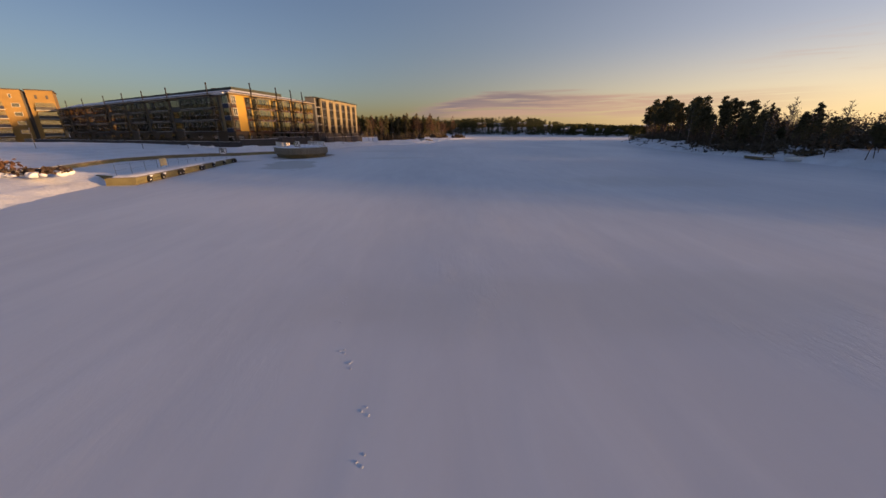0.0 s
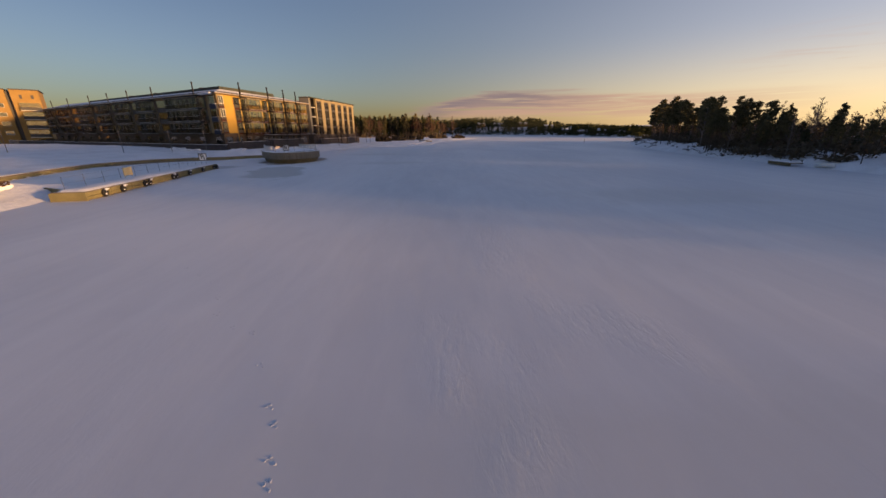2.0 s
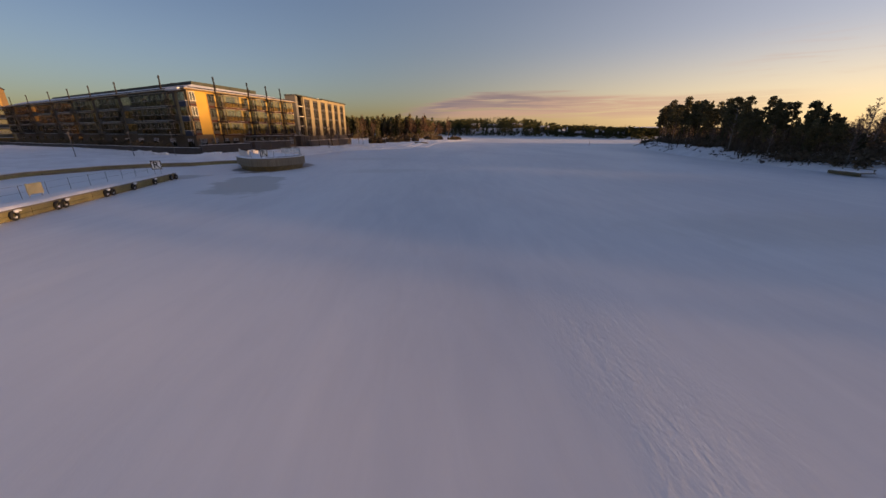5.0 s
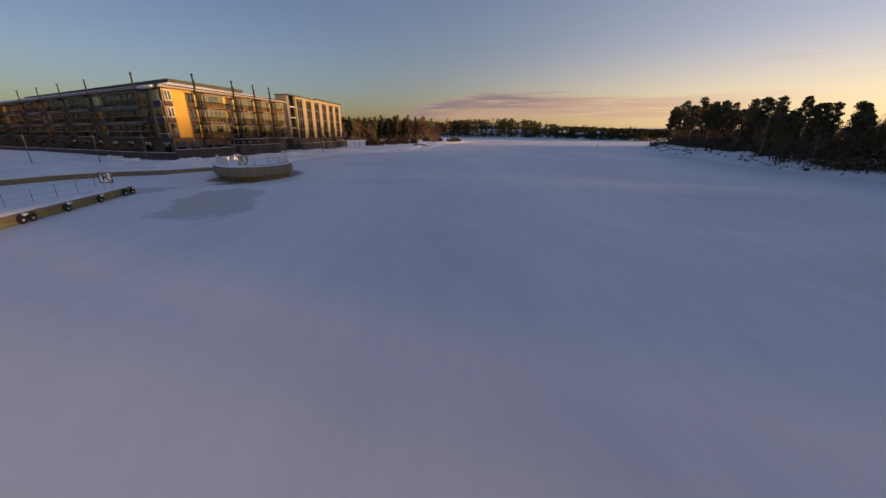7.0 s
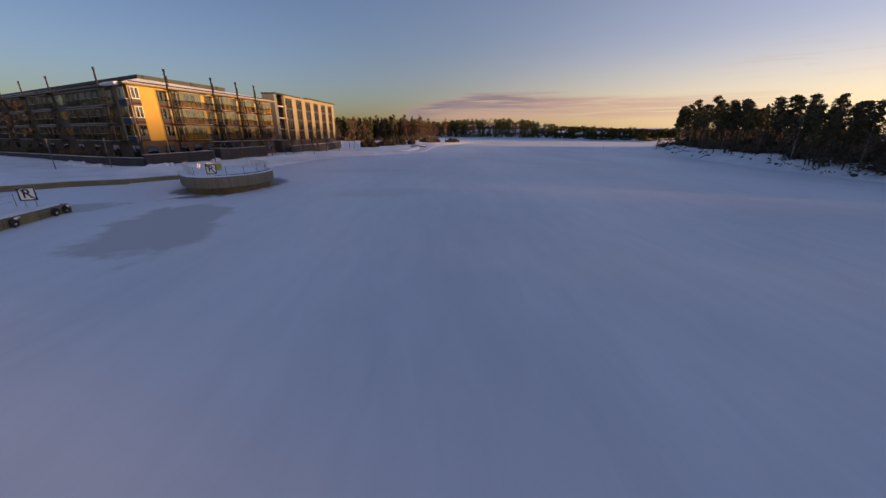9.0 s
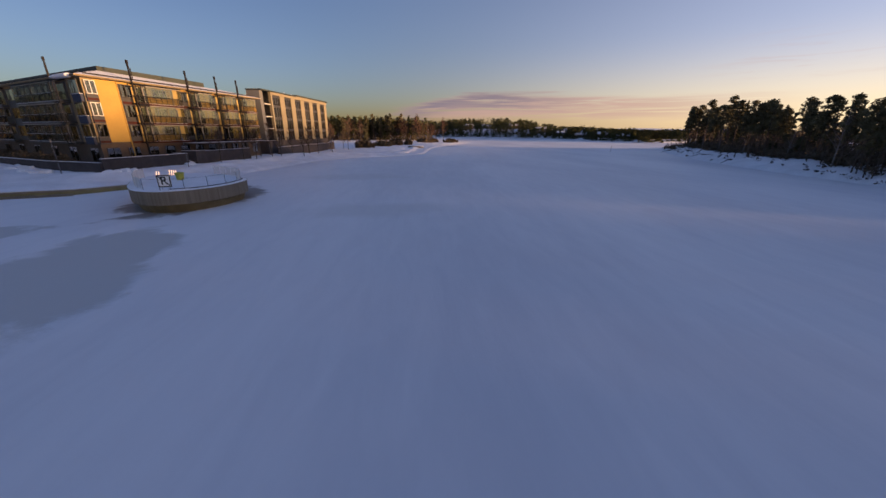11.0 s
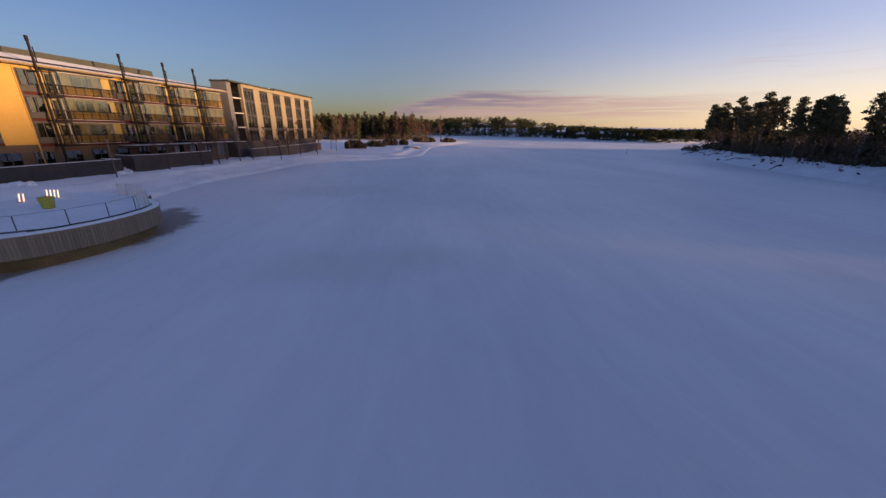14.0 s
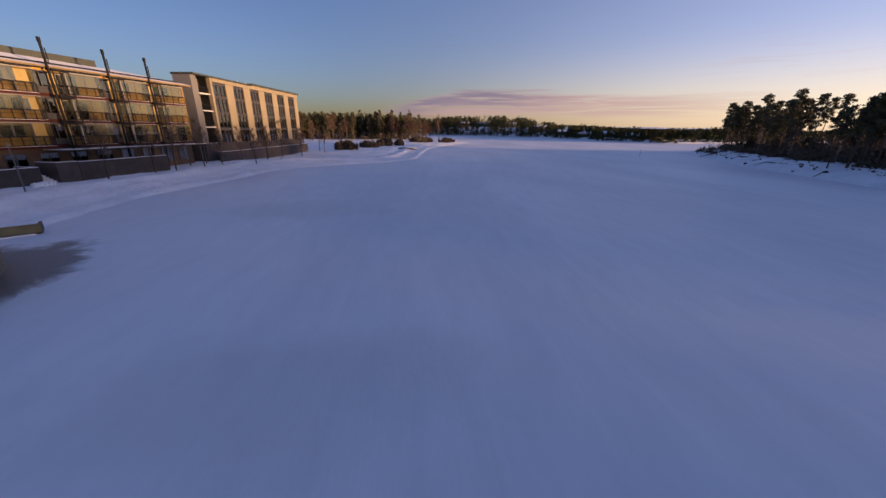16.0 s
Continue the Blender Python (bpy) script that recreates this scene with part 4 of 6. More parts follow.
LAMPS = ((-39.0, 95.4, 1.35), (-55.5, 84.2, 1.2), (-49.2, 86.0, 1.25), (-64, 82.0, 1.2), (-82, 77, 1.5), (-30.6, 140.0, 1.0))
lamp.matrix_world = pose(*LAMPS[0])
for p in LAMPS[1:]:
    copy_thing(lamp, pose(*p))


def heap(name, label, centres, mat=SNOW, rough=0.4, category="snow bank"):
    """Ploughed lumps of snow, joined into one bank."""
    bm = bmesh.new()
    rnd = random.Random(len(centres) * 7 + 1)
    for x, y, z, r in centres:
        m = Matrix.Translation((x, y, z)) @ Euler((0, 0, rnd.random() * 6)).to_matrix().to_4x4() @ Matrix.Diagonal((1.0 + 0.6 * rnd.random(), 0.9, 0.55 + 0.3 * rnd.random(), 1))
        bmesh.ops.create_icosphere(bm, subdivisions=2, radius=r, matrix=m)
    for v in bm.verts:
        v.co += Vector((noise.noise(v.co * 1.7), noise.noise(v.co * 1.7 + Vector((9, 0, 0))), noise.noise(v.co * 1.7 + Vector((0, 9, 0))))) * rough
    return tagged(part(name, bm, mat, smooth=True), label, category, kind="stuff" if len(centres) > 2 else "")


rnd = random.Random(21)
pts = []
for i in range(150):
    s = 1 + 92 * (i / 150)
    p = at_left(s, 5.6 + rnd.uniform(-0.3, 1.3))
    pts.append((p[0], p[1], 1.25 - 0.2 * s / 90 + rnd.uniform(-0.1, 0.1), rnd.uniform(0.3, 0.7)))
heap("snow_bank", "lumpy ploughed snow bank below the garden wall", pts, category="snow bank")
pts = [(at_right(-4.6 + 4.4 * rnd.random(), 5.2 + rnd.random()) + (1.2, rnd.uniform(0.3, 0.6))) for i in range(14)]
heap("snow_bank", "lumpy snow bank at the corner of the garden wall", pts)
pts = [(at_right(8.7 + 1.3 * rnd.random(), 4.4 + rnd.random()) + (1.2, rnd.uniform(0.25, 0.5))) for i in range(8)]
heap("snow_bank", "small snow heap at the foot of the steps", pts)

# ---- floating pier with tyres ----
P_A, P_B = Vector((-26.8, 33.6)), Vector((-31.5, 59.4))
p_dir = (P_B - P_A).normalized()
p_len = (P_B - P_A).length
pier = thing("floating_pier", axes((P_A.x, P_A.y), p_dir, Vector((-p_dir.y, p_dir.x))), "snow-topped floating timber pier frozen into the lake ice", "pier")
part("hull", boxes((0.2, p_len - 0.2, 0.14, 2.3, -0.2, 0.30)), BROWN, pier, "dark floats under the pier")
k = 9
for i in range(k):
    a, b = p_len * i / k, p_len * (i + 1) / k
    part("side_plank", boxes((a + 0.02, b - 0.02, 0.0, 0.12, 0.34, 0.62)), OLIVE, pier)
    part("side_plank", boxes((a + 0.02, b - 0.02, 0.02, 0.12, 0.05, 0.31)), OLIVE, pier)
part("deck", boxes((0, p_len, 0.0, 2.4, 0.63, 0.70)), TIMBER, pier, "grey deck boards")
bm = bmesh.new()
bmesh.ops.create_grid(bm, x_segments=60, y_segments=8, size=0.5)
for v in bm.verts:
    ex = min(v.co.x + 0.5, 0.5 - v.co.x) * p_len
    ey = min(v.co.y + 0.5, 0.5 - v.co.y) * 2.3
    v.co = Vector(((v.co.x + 0.5) * (p_len - 0.3) + 0.15, (v.co.y + 0.5) * 2.2 + 0.12, 0.705 + 0.14 * smooth_step(0, 0.35, min(ex, ey)) + 0.04 * noise.noise(v.co * 20)))
part("snow_cover", bm, SNOW, pier, "smooth snow on the deck", smooth=True)
for s0 in (-0.15, p_len):
    part("end_frame", boxes((s0, s0 + 0.15, -0.05, 2.45, 0.0, 0.66)), OLIVE, pier)


def ring(bm, c, r, thick, axis_m, seg=14, sides=7):
    rows = []
    for i in range(seg):
        a = 2 * math.pi * i / seg
        row = []
        for j in range(sides):
            b = 2 * math.pi * j / sides
            rr = r + thick * math.cos(b)
            row.append(bm.verts.new(Vector(c) + axis_m @ Vector((rr * math.cos(a), thick * 1.2 * math.sin(b), rr * math.sin(a)))))
        rows.append(row)
    for i in range(seg):
        for j in range(sides):
            bm.faces.new((rows[i][j], rows[(i + 1) % seg][j], rows[(i + 1) % seg][(j + 1) % sides], rows[i][(j + 1) % sides]))
    return bm


tyre = thing("tyre", Matrix.Identity(4), "black car tyre hung as a fender on the pier", "tyre", "fender tyres")
part("tread", ring(bmesh.new(), (0, 0, 0), 0.24, 0.095, Matrix.Identity(3)), RUBBER, tyre, smooth=True)
part("snow_cap", ring(bmesh.new(), (0, 0.01, 0.055), 0.24, 0.06, Matrix.Diagonal((0.9, 1, 0.9))), SNOW, tyre, "snow lodged in the tyre", smooth=True)
TYRES = (1.9, 4.3, 7.8, 8.5, 13.2, 14.0, 17.2, 21.0, 24.6, 25.7)
for i, s in enumerate(TYRES):
    c = P_A + p_dir * s + Vector((p_dir.y, -p_dir.x)) * 0.13
    m = pose(c.x, c.y, 0.33, 0, (-8, 6, 0, 10)[i % 4], math.degrees(math.atan2(p_dir.y, p_dir.x)))
    if i == 0:
        tyre.matrix_world = m
    else:
        copy_thing(tyre, m)
    lump = heap("snow_lump", "lump of snow lodged between tyre and pier", [(c.x + 0.1, c.y + 0.1, 0.60, 0.13), (c.x - 0.02, c.y + 0.32, 0.62, 0.1)], rough=0.06, category="snow lump") if i % 3 != 2 else None
# gangway at the shore end
gang = thing("gangway", axes((-28.3, 34.6), Vector((-0.925, 0.38)), Vector((-0.38, -0.925))), "dark weathered timber gangway between the bank and the pier", "gangway")
bm = prism(bmesh.new(), [(0.0, -1.0), (5.2, -1.0), (5.2, 0.1), (0.0, 0.4)], [0.0, 0.05, 0.05, 0.0], [0.66, 0.62, 0.62, 0.66])
part("side_board", bm, OLIVE, gang, "dark olive timber side board")
bm = prism(bmesh.new(), [(0.05, -0.95), (5.15, -0.95), (5.15, 0.0), (0.05, 0.3)], [0.664, 0.624, 0.624, 0.664], [0.72, 0.68, 0.68, 0.72])
part("snow_cover", bm, SNOW, gang)


def mooring_sign(m, label):
    """White square with a black rim, the letter R and a slash."""
    root = thing("mooring_sign", m, label, "sign", "mooring signs")
    part("board", boxes((-0.5, 0.5, -0.02, 0.02, 0.55, 1.55)), WHITE, root, "white sign board")
    part("rim", boxes((-0.5, 0.5, -0.028, -0.021, 0.55, 0.64), (-0.5, 0.5, -0.028, -0.021, 1.46, 1.55), (-0.5, -0.41, -0.028, -0.021, 0.64, 1.46), (0.41, 0.5, -0.028, -0.021, 0.64, 1.46)), BLACK, root, "black rim")
    v = bmesh.new()
    q = [v.verts.new(p) for p in ((-0.41, -0.026, 1.40), (-0.35, -0.026, 1.46), (0.41, -0.026, 0.70), (0.35, -0.026, 0.64))]
    v.faces.new(q)
    bmesh.ops.solidify(v, geom=v.faces[:], thickness=0.004)
    part("slash", v, BLACK, root, "black slash")
    cu = bpy.data.curves.new("letter", "FONT")
    cu.body, cu.size, cu.align_x, cu.align_y, cu.extrude, cu.offset = "R", 0.95, "CENTER", "CENTER", 0.003, 0.012
    cu.materials.append(BLACK)
    t = new("letter", cu)
    t.parent = root
    t.matrix_basis = pose(0, -0.026, 1.05, 90, 0, 0)
    t["label"] = "black letter R"
    part("post", boxes((-0.32, -0.27, 0.022, 0.07, -0.25, 1.5), (0.27, 0.32, 0.022, 0.07, -0.25, 1.5)), GALV, root)
    return root


mooring_sign(pose(-32.0, 57.2, 0.80, 0, 0, 22), "white no-mooring sign with a slashed letter R on the pier")
mooring_sign(pose(-24.2, 67.6, 1.58, 0, 0, 8), "white no-mooring sign with a slashed letter R on the deck")


def pier_rail(m, n, gap, label):
    root = thing("pier_railing", m, label, "railing")
    for i in range(n):
        part("post", boxes((i * gap - 0.012, i * gap + 0.012, -0.012, 0.012, -0.1, 1.05)), RAIL, root)
    part("wire", boxes((0, (n - 1) * gap, -0.005, 0.005, 1.0, 1.01)), RAIL, root)
    part("wire", boxes((0, (n - 1) * gap, -0.005, 0.005, 0.5, 0.51)), RAIL, root)
    return root


back_line = P_A + Vector((-p_dir.y, p_dir.x)) * 2.2
pier_rail(axes((back_line.x + p_dir.x * 1.2, back_line.y + p_dir.y * 1.2), p_dir, Vector((-p_dir.y, p_dir.x)), 0.75), 11, 2.35, "thin grey post-and-wire railing along the pier")
board = thing("notice_board", axes((back_line.x + p_dir.x * 9.5, back_line.y + p_dir.y * 9.5), p_dir, Vector((-p_dir.y, p_dir.x)), 0.75), "small yellowish notice board on the pier railing", "notice board")
part("panel", boxes((-0.7, 0.7, -0.06, -0.02, 0.25, 1.05)), NOTICE, board, "faded yellowish panel")
part("leg", boxes((-0.6, -0.54, -0.015, 0.03, -0.1, 1.1)), GALV, board)
part("leg", boxes((0.54, 0.6, -0.015, 0.03, -0.1, 1.1)), GALV, board)

# ---- round-fronted viewing deck ----
DECK = [(-27.4, 68.0), (-25.7, 66.9), (-24.2, 66.7), (-22.8, 67.3), (-21.6, 68.6), (-20.8, 70.3), (-20.5, 72.1), (-20.6, 74.0), (-21.3, 75.6), (-22.6, 77.0), (-24.5, 78.3), (-27.0, 79.4), (-29.4, 80.0), (-31.3, 79.3), (-32.2, 77.2), (-31.6, 74.2), (-29.7, 70.8)]


def spline(pts, n):
    """A closed smooth outline through plan points."""
    out, k = [], len(pts)
    for i in range(k):
        p0, p1, p2, p3 = (Vector(pts[(i + j) % k]) for j in (-1, 0, 1, 2))
        for s in range(n):
            t = s / n
            out.append(0.5 * ((2 * p1) + (p2 - p0) * t + (2 * p0 - 5 * p1 + 4 * p2 - p3) * t * t + (3 * p1 - p0 - 3 * p2 + p3) * t * t * t))
    return out


rim = [tuple(p) for p in spline(DECK, 8)]
deck = thing("viewing_deck", pose(-28, 77, 0), "round-fronted timber viewing deck on the ice, snow on top", "viewing deck")
to_deck = Matrix.Translation((28, -77, 0))


def deck_part(name, bm, mat, label="", smooth=False):
    bmesh.ops.transform(bm, matrix=to_deck, verts=bm.verts)
    return part(name, bm, mat, deck, label, smooth)


bm = bmesh.new()
rings = [[bm.verts.new((*p, z)) for p in offset_poly(rim, d)] for d, z in ((-0.62, -0.3), (-0.52, 0.12), (-0.36, 0.5), (-0.16, 0.75))]
for a, b in zip(rings, rings[1:]):
    for i in range(len(a)):
        j = (i + 1) % len(a)
        bm.faces.new((a[i], a[j], b[j], b[i]))
bm.faces.new(rings[-1])
bm.faces.new(rings[0][::-1])
deck_part("substructure", bm, BROWN, "wet ochre-brown timber base drawn in towards the ice")
deck_part("body", prism(bmesh.new(), offset_poly(rim, -0.10), 0.754, 1.8), DARK)
deck_part("edge_board", prism(bmesh.new(), offset_poly(rim, 0.03), 1.802, 1.86), TIMBER, "pale edge board")
bm = bmesh.new()
inner = [bm.verts.new((*p, 1.862)) for p in offset_poly(rim, 0.0)]
mid = [bm.verts.new((*p, 1.95)) for p in offset_poly(rim, -0.2)]
core = [bm.verts.new((p[0], p[1], 1.935)) for p in offset_poly(rim, -0.75)]
for a, b in ((inner, mid), (mid, core)):
    for i in range(len(a)):
        j = (i + 1) % len(a)
        bm.faces.new((a[i], a[j], b[j], b[i]))
bm.faces.new(core)
deck_part("snow_cover", bm, SNOW, "snow lying on the deck", True)

# cladding boards round the deck, one by one
path_pts, total = [], 0.0
for a, b in zip(rim, rim[1:] + rim[:1]):
    path_pts.append((total, Vector(a), Vector(b)))
    total += (Vector(b) - Vector(a)).length


def on_rim(d):
    d %= total
    for s, a, b in reversed(path_pts):
        if d >= s:
            e = (b - a).normalized()
            return a + e * (d - s), e
    return path_pts[0][1], Vector((1, 0))


plank_me = None
count = int(total / 0.15)
for i in range(count):
    p, e = on_rim(total * i / count)
    if plank_me is None:
        bm = box(bmesh.new(), -0.068, 0.068, -0.03, 0.02, 0.72, 1.8)
        plank_me = bpy.data.meshes.new("cladding_board")
        bm.to_mesh(plank_me)
        bm.free()
        plank_me.materials.append(TIMBER)
    ob = new("cladding_board", plank_me)
    ob.parent = deck
    n = Vector((e.y, -e.x))
    q = p - n * 0.05
    ob.matrix_basis = to_deck @ axes((q.x, q.y), -e, n) @ pose(0, 0, (0.0, 0.012, -0.01, 0.006)[i % 4])

# glass balustrade on the land side and the far end, thin posts along the front
def balustrade(d0, d1, n, glassy, label):
    p, e = on_rim(d0)
    root = thing("balustrade", Matrix.Identity(4), label, "balustrade", "deck balustrades")
    ends = []
    for i in range(n + 1):
        p, e = on_rim(d0 + (d1 - d0) * i / n)
        q = p - Vector((e.y, -e.x)) * 0.55
        ends.append(q)
        part("post", boxes((q.x - 0.018, q.x + 0.018, q.y - 0.018, q.y + 0.018, 1.84, 2.93 if glassy else 2.78)), GALV if glassy else RAIL, root)
    for a, b in zip(ends, ends[1:]):
        d = (b - a).normalized()
        m = Vector((-d.y, d.x)) * 0.02
        if glassy:
            bm = bmesh.new()
            bm.faces.new([bm.verts.new((*q, z)) for q, z in ((a + d * 0.05, 2.03), (b - d * 0.05, 2.03), (b - d * 0.05, 2.88), (a + d * 0.05, 2.88))])
            part("glass_panel", bm, RAILGLASS, root)
        else:
            part("cable", prism(bmesh.new(), [tuple(a - m * 0.4), tuple(b - m * 0.4), tuple(b + m * 0.4), tuple(a + m * 0.4)], 2.79, 2.805), RAIL, root)
    return root


def dist_of(pt):
    return min(path_pts, key=lambda r: (r[1] - Vector(pt)).length)[0]


d_front, d_tip, d_back, d_side = dist_of((-27.4, 68.0)), dist_of((-20.6, 74.0)), dist_of((-24.5, 78.3)), dist_of((-31.6, 74.2))
balustrade(d_front + 1.3, d_tip - 0.9, 5, False, "thin steel posts and cables along the deck front")
balustrade(d_tip - 0.6, d_back + 1.4, 8, True, "frosted glass panel balustrade round the deck end")
balustrade(d_side - 1.2, total + 1.0, 9, True, "frosted glass panel balustrade on the landward side of the deck")
pts = []
for i in range(25):
    p, e = on_rim(d_front + (d_tip + 1.2 - d_front) * (0.42 + 0.58 * i / 24))
    q = p - Vector((e.y, -e.x)) * (0.42 + 0.03 * math.sin(i * 1.3))
    pts.append((q.x, q.y, 1.965))
tagged(part("cable_conduit", tube(bmesh.new(), pts, [0.055] * len(pts), 6), BLACK), "black cable conduit lying along the snowy deck rim", "conduit")
bin_ = thing("lime_bin", pose(-26.9, 73.9, 1.92) @ Matrix.Diagonal((0.95, 0.95, 0.8, 1)), "lime-yellow plastic bin standing on the snowy deck", "bin")
part("tub", tube(bmesh.new(), [(0, 0, 0), (0, 0, 0.1), (0, 0, 0.85)], [0.26, 0.32, 0.42], 10), LIME, bin_)
part("lid", tube(bmesh.new(), [(0, 0, 0.852), (0, 0, 0.9), (0, 0, 0.98)], [0.45, 0.46, 0.2], 10), LIME, bin_)
# glowing bars added in place of sun glints on the balustrade panels
for x, y, n in ((-30.3, 77.5, 4), (-30.5, 75.8, 2)):
    lights = thing("deck_light", pose(x, y, 1.92, 0, 8, 30), "glowing bars added for the sun glints in the deck glass", "deck light", "deck lights")
    part("base", boxes((-0.1, 0.14 * n, -0.08, 0.08, 0, 0.12)), GALV, lights)
    for i in range(n):
        part("light_bar", boxes((0.19 * i, 0.19 * i + 0.06, -0.025, 0.025, 0.122, 0.66)), GLOW, lights, "glowing bar in place of a glint")
bench = thing("snowed_bench", pose(-23.3, 68.0, 1.91, 0, 0, 30), "dark timber slats half buried in deck snow", "slats")
part("slat", boxes((-0.8, 0.5, -0.12, 0.0, 0, 0.06)), DARK, bench)
part("slat", boxes((-0.6, 0.8, 0.08, 0.2, 0, 0.05)), DARK, bench)

# short jetty behind the deck
jetty = thing("short_jetty", axes((-31.9, 82.1), Vector((0.80, 0.60)).normalized(), Vector((-0.60, 0.80)).normalized(), 0.0), "short olive timber jetty frozen in beside the viewing deck", "jetty")
part("body", boxes((0, 4.5, 0.02, 0.9, -0.1, 0.60)), DARK, jetty)
for i in range(2):
    part("side_board", boxes((-0.02, 4.54, -0.05, 0.018, 0.16 + 0.25 * i, 0.40 + 0.25 * i)), OLIVE, jetty)
    part("end_board", boxes((4.502, 4.56, 0.02, 0.9, 0.16 + 0.25 * i, 0.40 + 0.25 * i)), DARK, jetty)
part("deck", boxes((0, 4.56, -0.06, 0.92, 0.662, 0.72)), BROWN, jetty)
part("snow_cover", boxes((0.05, 4.4, 0.10, 0.88, 0.724, 0.77)), SNOW, jetty)
part("snow_ridge", boxes((0.0, 4.2, -0.22, -0.052, -0.05, 0.1)), SNOW, jetty)

# ---- trees ----
def cloud_mesh(name, blobs, size, seed, mat, flat=0.5):
    """Many small leaf-like quads scattered through soft blobs (x, y, z, radius, height, count)."""
    g = np.random.default_rng(seed)
    vs = []
    for x, y, z, r, h, n in blobs:
        d = g.normal(size=(n, 3))
        d /= np.linalg.norm(d, axis=1, keepdims=True)
        c = d * (g.random((n, 1)) ** 0.6 * 1.12) * (r, r, h) + (x, y, z)
        a = g.normal(size=(n, 3))
        a[:, 2] *= flat
        a /= np.linalg.norm(a, axis=1, keepdims=True)
        b = np.cross(a, g.normal(size=(n, 3)))
        b /= np.linalg.norm(b, axis=1, keepdims=True)
        s = size * (0.6 + 0.8 * g.random((n, 1)))
        a, b = a * s, b * s * 0.55
        vs.append(np.stack((c - a - b * 0.4, c + a * 0.2 - b, c + a, c - a * 0.2 + b), axis=1).reshape(-1, 3))
    v = np.concatenate(vs)
    me = bpy.data.meshes.new(name)
    me.from_pydata(v.tolist(), [], np.arange(len(v)).reshape(-1, 4).tolist())
    me.materials.append(mat)
    return me


def hang(name, me, root, label=""):
    ob = new(name, me)
    ob.parent = root
    if label:
        ob["label"] = label
    return ob


def pine(seed, height):
    """Scots pine: long bare stem, limbs in the upper part, broken flat-topped crown."""
    rnd = random.Random(seed)
    root = thing("pine_tree", Matrix.Identity(4), "tall dark pine with a bare stem and ragged crown", "pine tree", "pines on the headland")
    bend = (rnd.uniform(-0.5, 0.5), rnd.uniform(-0.5, 0.5))
    n = 7
    stem = [(bend[0] * math.sin(i / n * 2.2), bend[1] * math.sin(i / n * 2.6), -0.4 + (height - 0.2) * i / n) for i in range(n + 1)]
    bm = tube(bmesh.new(), stem, [0.16 - 0.125 * i / n for i in range(n + 1)], 7)
    blobs = []
    low = height * rnd.uniform(0.36, 0.56)
    for i in range(rnd.randint(26, 32)):
        z = low + (height - low) * min(1, i / 28) ** 0.9 * 0.99
        k = (z - low) / (height - low)
        reach = (0.30 + 1.25 * math.sin(math.pi * min(1, k * 0.74 + 0.22))) * rnd.uniform(0.4, 1.0)
        a = rnd.random() * 6.283
        f = min(0.999, max(0, (z + 0.4) / (height - 0.2))) * n
        i0 = int(f)
        c = Vector(stem[i0]).lerp(Vector(stem[min(n, i0 + 1)]), f - i0)
        tip = c + Vector((math.cos(a) * reach, math.sin(a) * reach, reach * rnd.uniform(0.05, 0.4)))
        midp = c.lerp(tip, 0.55) + Vector((0, 0, -0.12))
        tube(bm, [c, midp, tip], [0.055, 0.035, 0.015], 4)
        blobs.append((*tip, rnd.uniform(0.40, 0.72), rnd.uniform(0.30, 0.52), 40))
        if reach > 1.2:
            blobs.append((*c.lerp(tip, 0.5), rnd.uniform(0.4, 0.7), rnd.uniform(0.35, 0.6), 30))
    for i in range(7):
        z = height * rnd.uniform(0.15, 0.5)
        a = rnd.random() * 6.283
        tube(bm, [(0, 0, z), (math.cos(a) * 0.9, math.sin(a) * 0.9, z + rnd.uniform(-0.2, 0.15))], [0.03, 0.008], 3)
    blobs.append((*stem[-1], 0.6, 0.7, 50))
    part("trunk", bm, BARK_PINE, root, "reddish scaly trunk")
    hang("crown", cloud_mesh("crown", blobs, 0.22, seed, NEEDLE), root, "dark green needle crown")
    return root


def spruce(seed, height):
    rnd = random.Random(seed)
    root = thing("spruce_tree", Matrix.Identity(4), "dark pointed spruce with drooping branches", "spruce tree", "spruces on the headland")
    bm = tube(bmesh.new(), [(0, 0, -0.4), (0, 0, height * 0.5), (0, 0, height)], [0.17, 0.10, 0.015], 6)
    blobs = []
    z = height * 0.10
    while z < height * 0.97:
        k = z / height
        r = 2.3 * (1 - k) ** 0.8 + 0.12
        for j in range(6):
            a = rnd.random() * 6.283
            q = r * rnd.uniform(0.7, 1.1)
            tip = (math.cos(a) * q, math.sin(a) * q, z - 0.28 * q)
            tube(bm, [(0, 0, z), tip], [0.03, 0.008], 3)
            for t in (0.45, 0.85):
                blobs.append((tip[0] * t, tip[1] * t, z - 0.28 * q * t, 0.25 + 0.22 * q * 0.5, 0.16, 9))
        z += 0.42
    blobs.append((0, 0, height * 0.98, 0.15, 0.3, 14))
    part("trunk", bm, BARK_DARK, root)
    hang("crown", cloud_mesh("crown", blobs, 0.26, seed, NEEDLE_DARK), root, "dark green drooping needles")
    return root


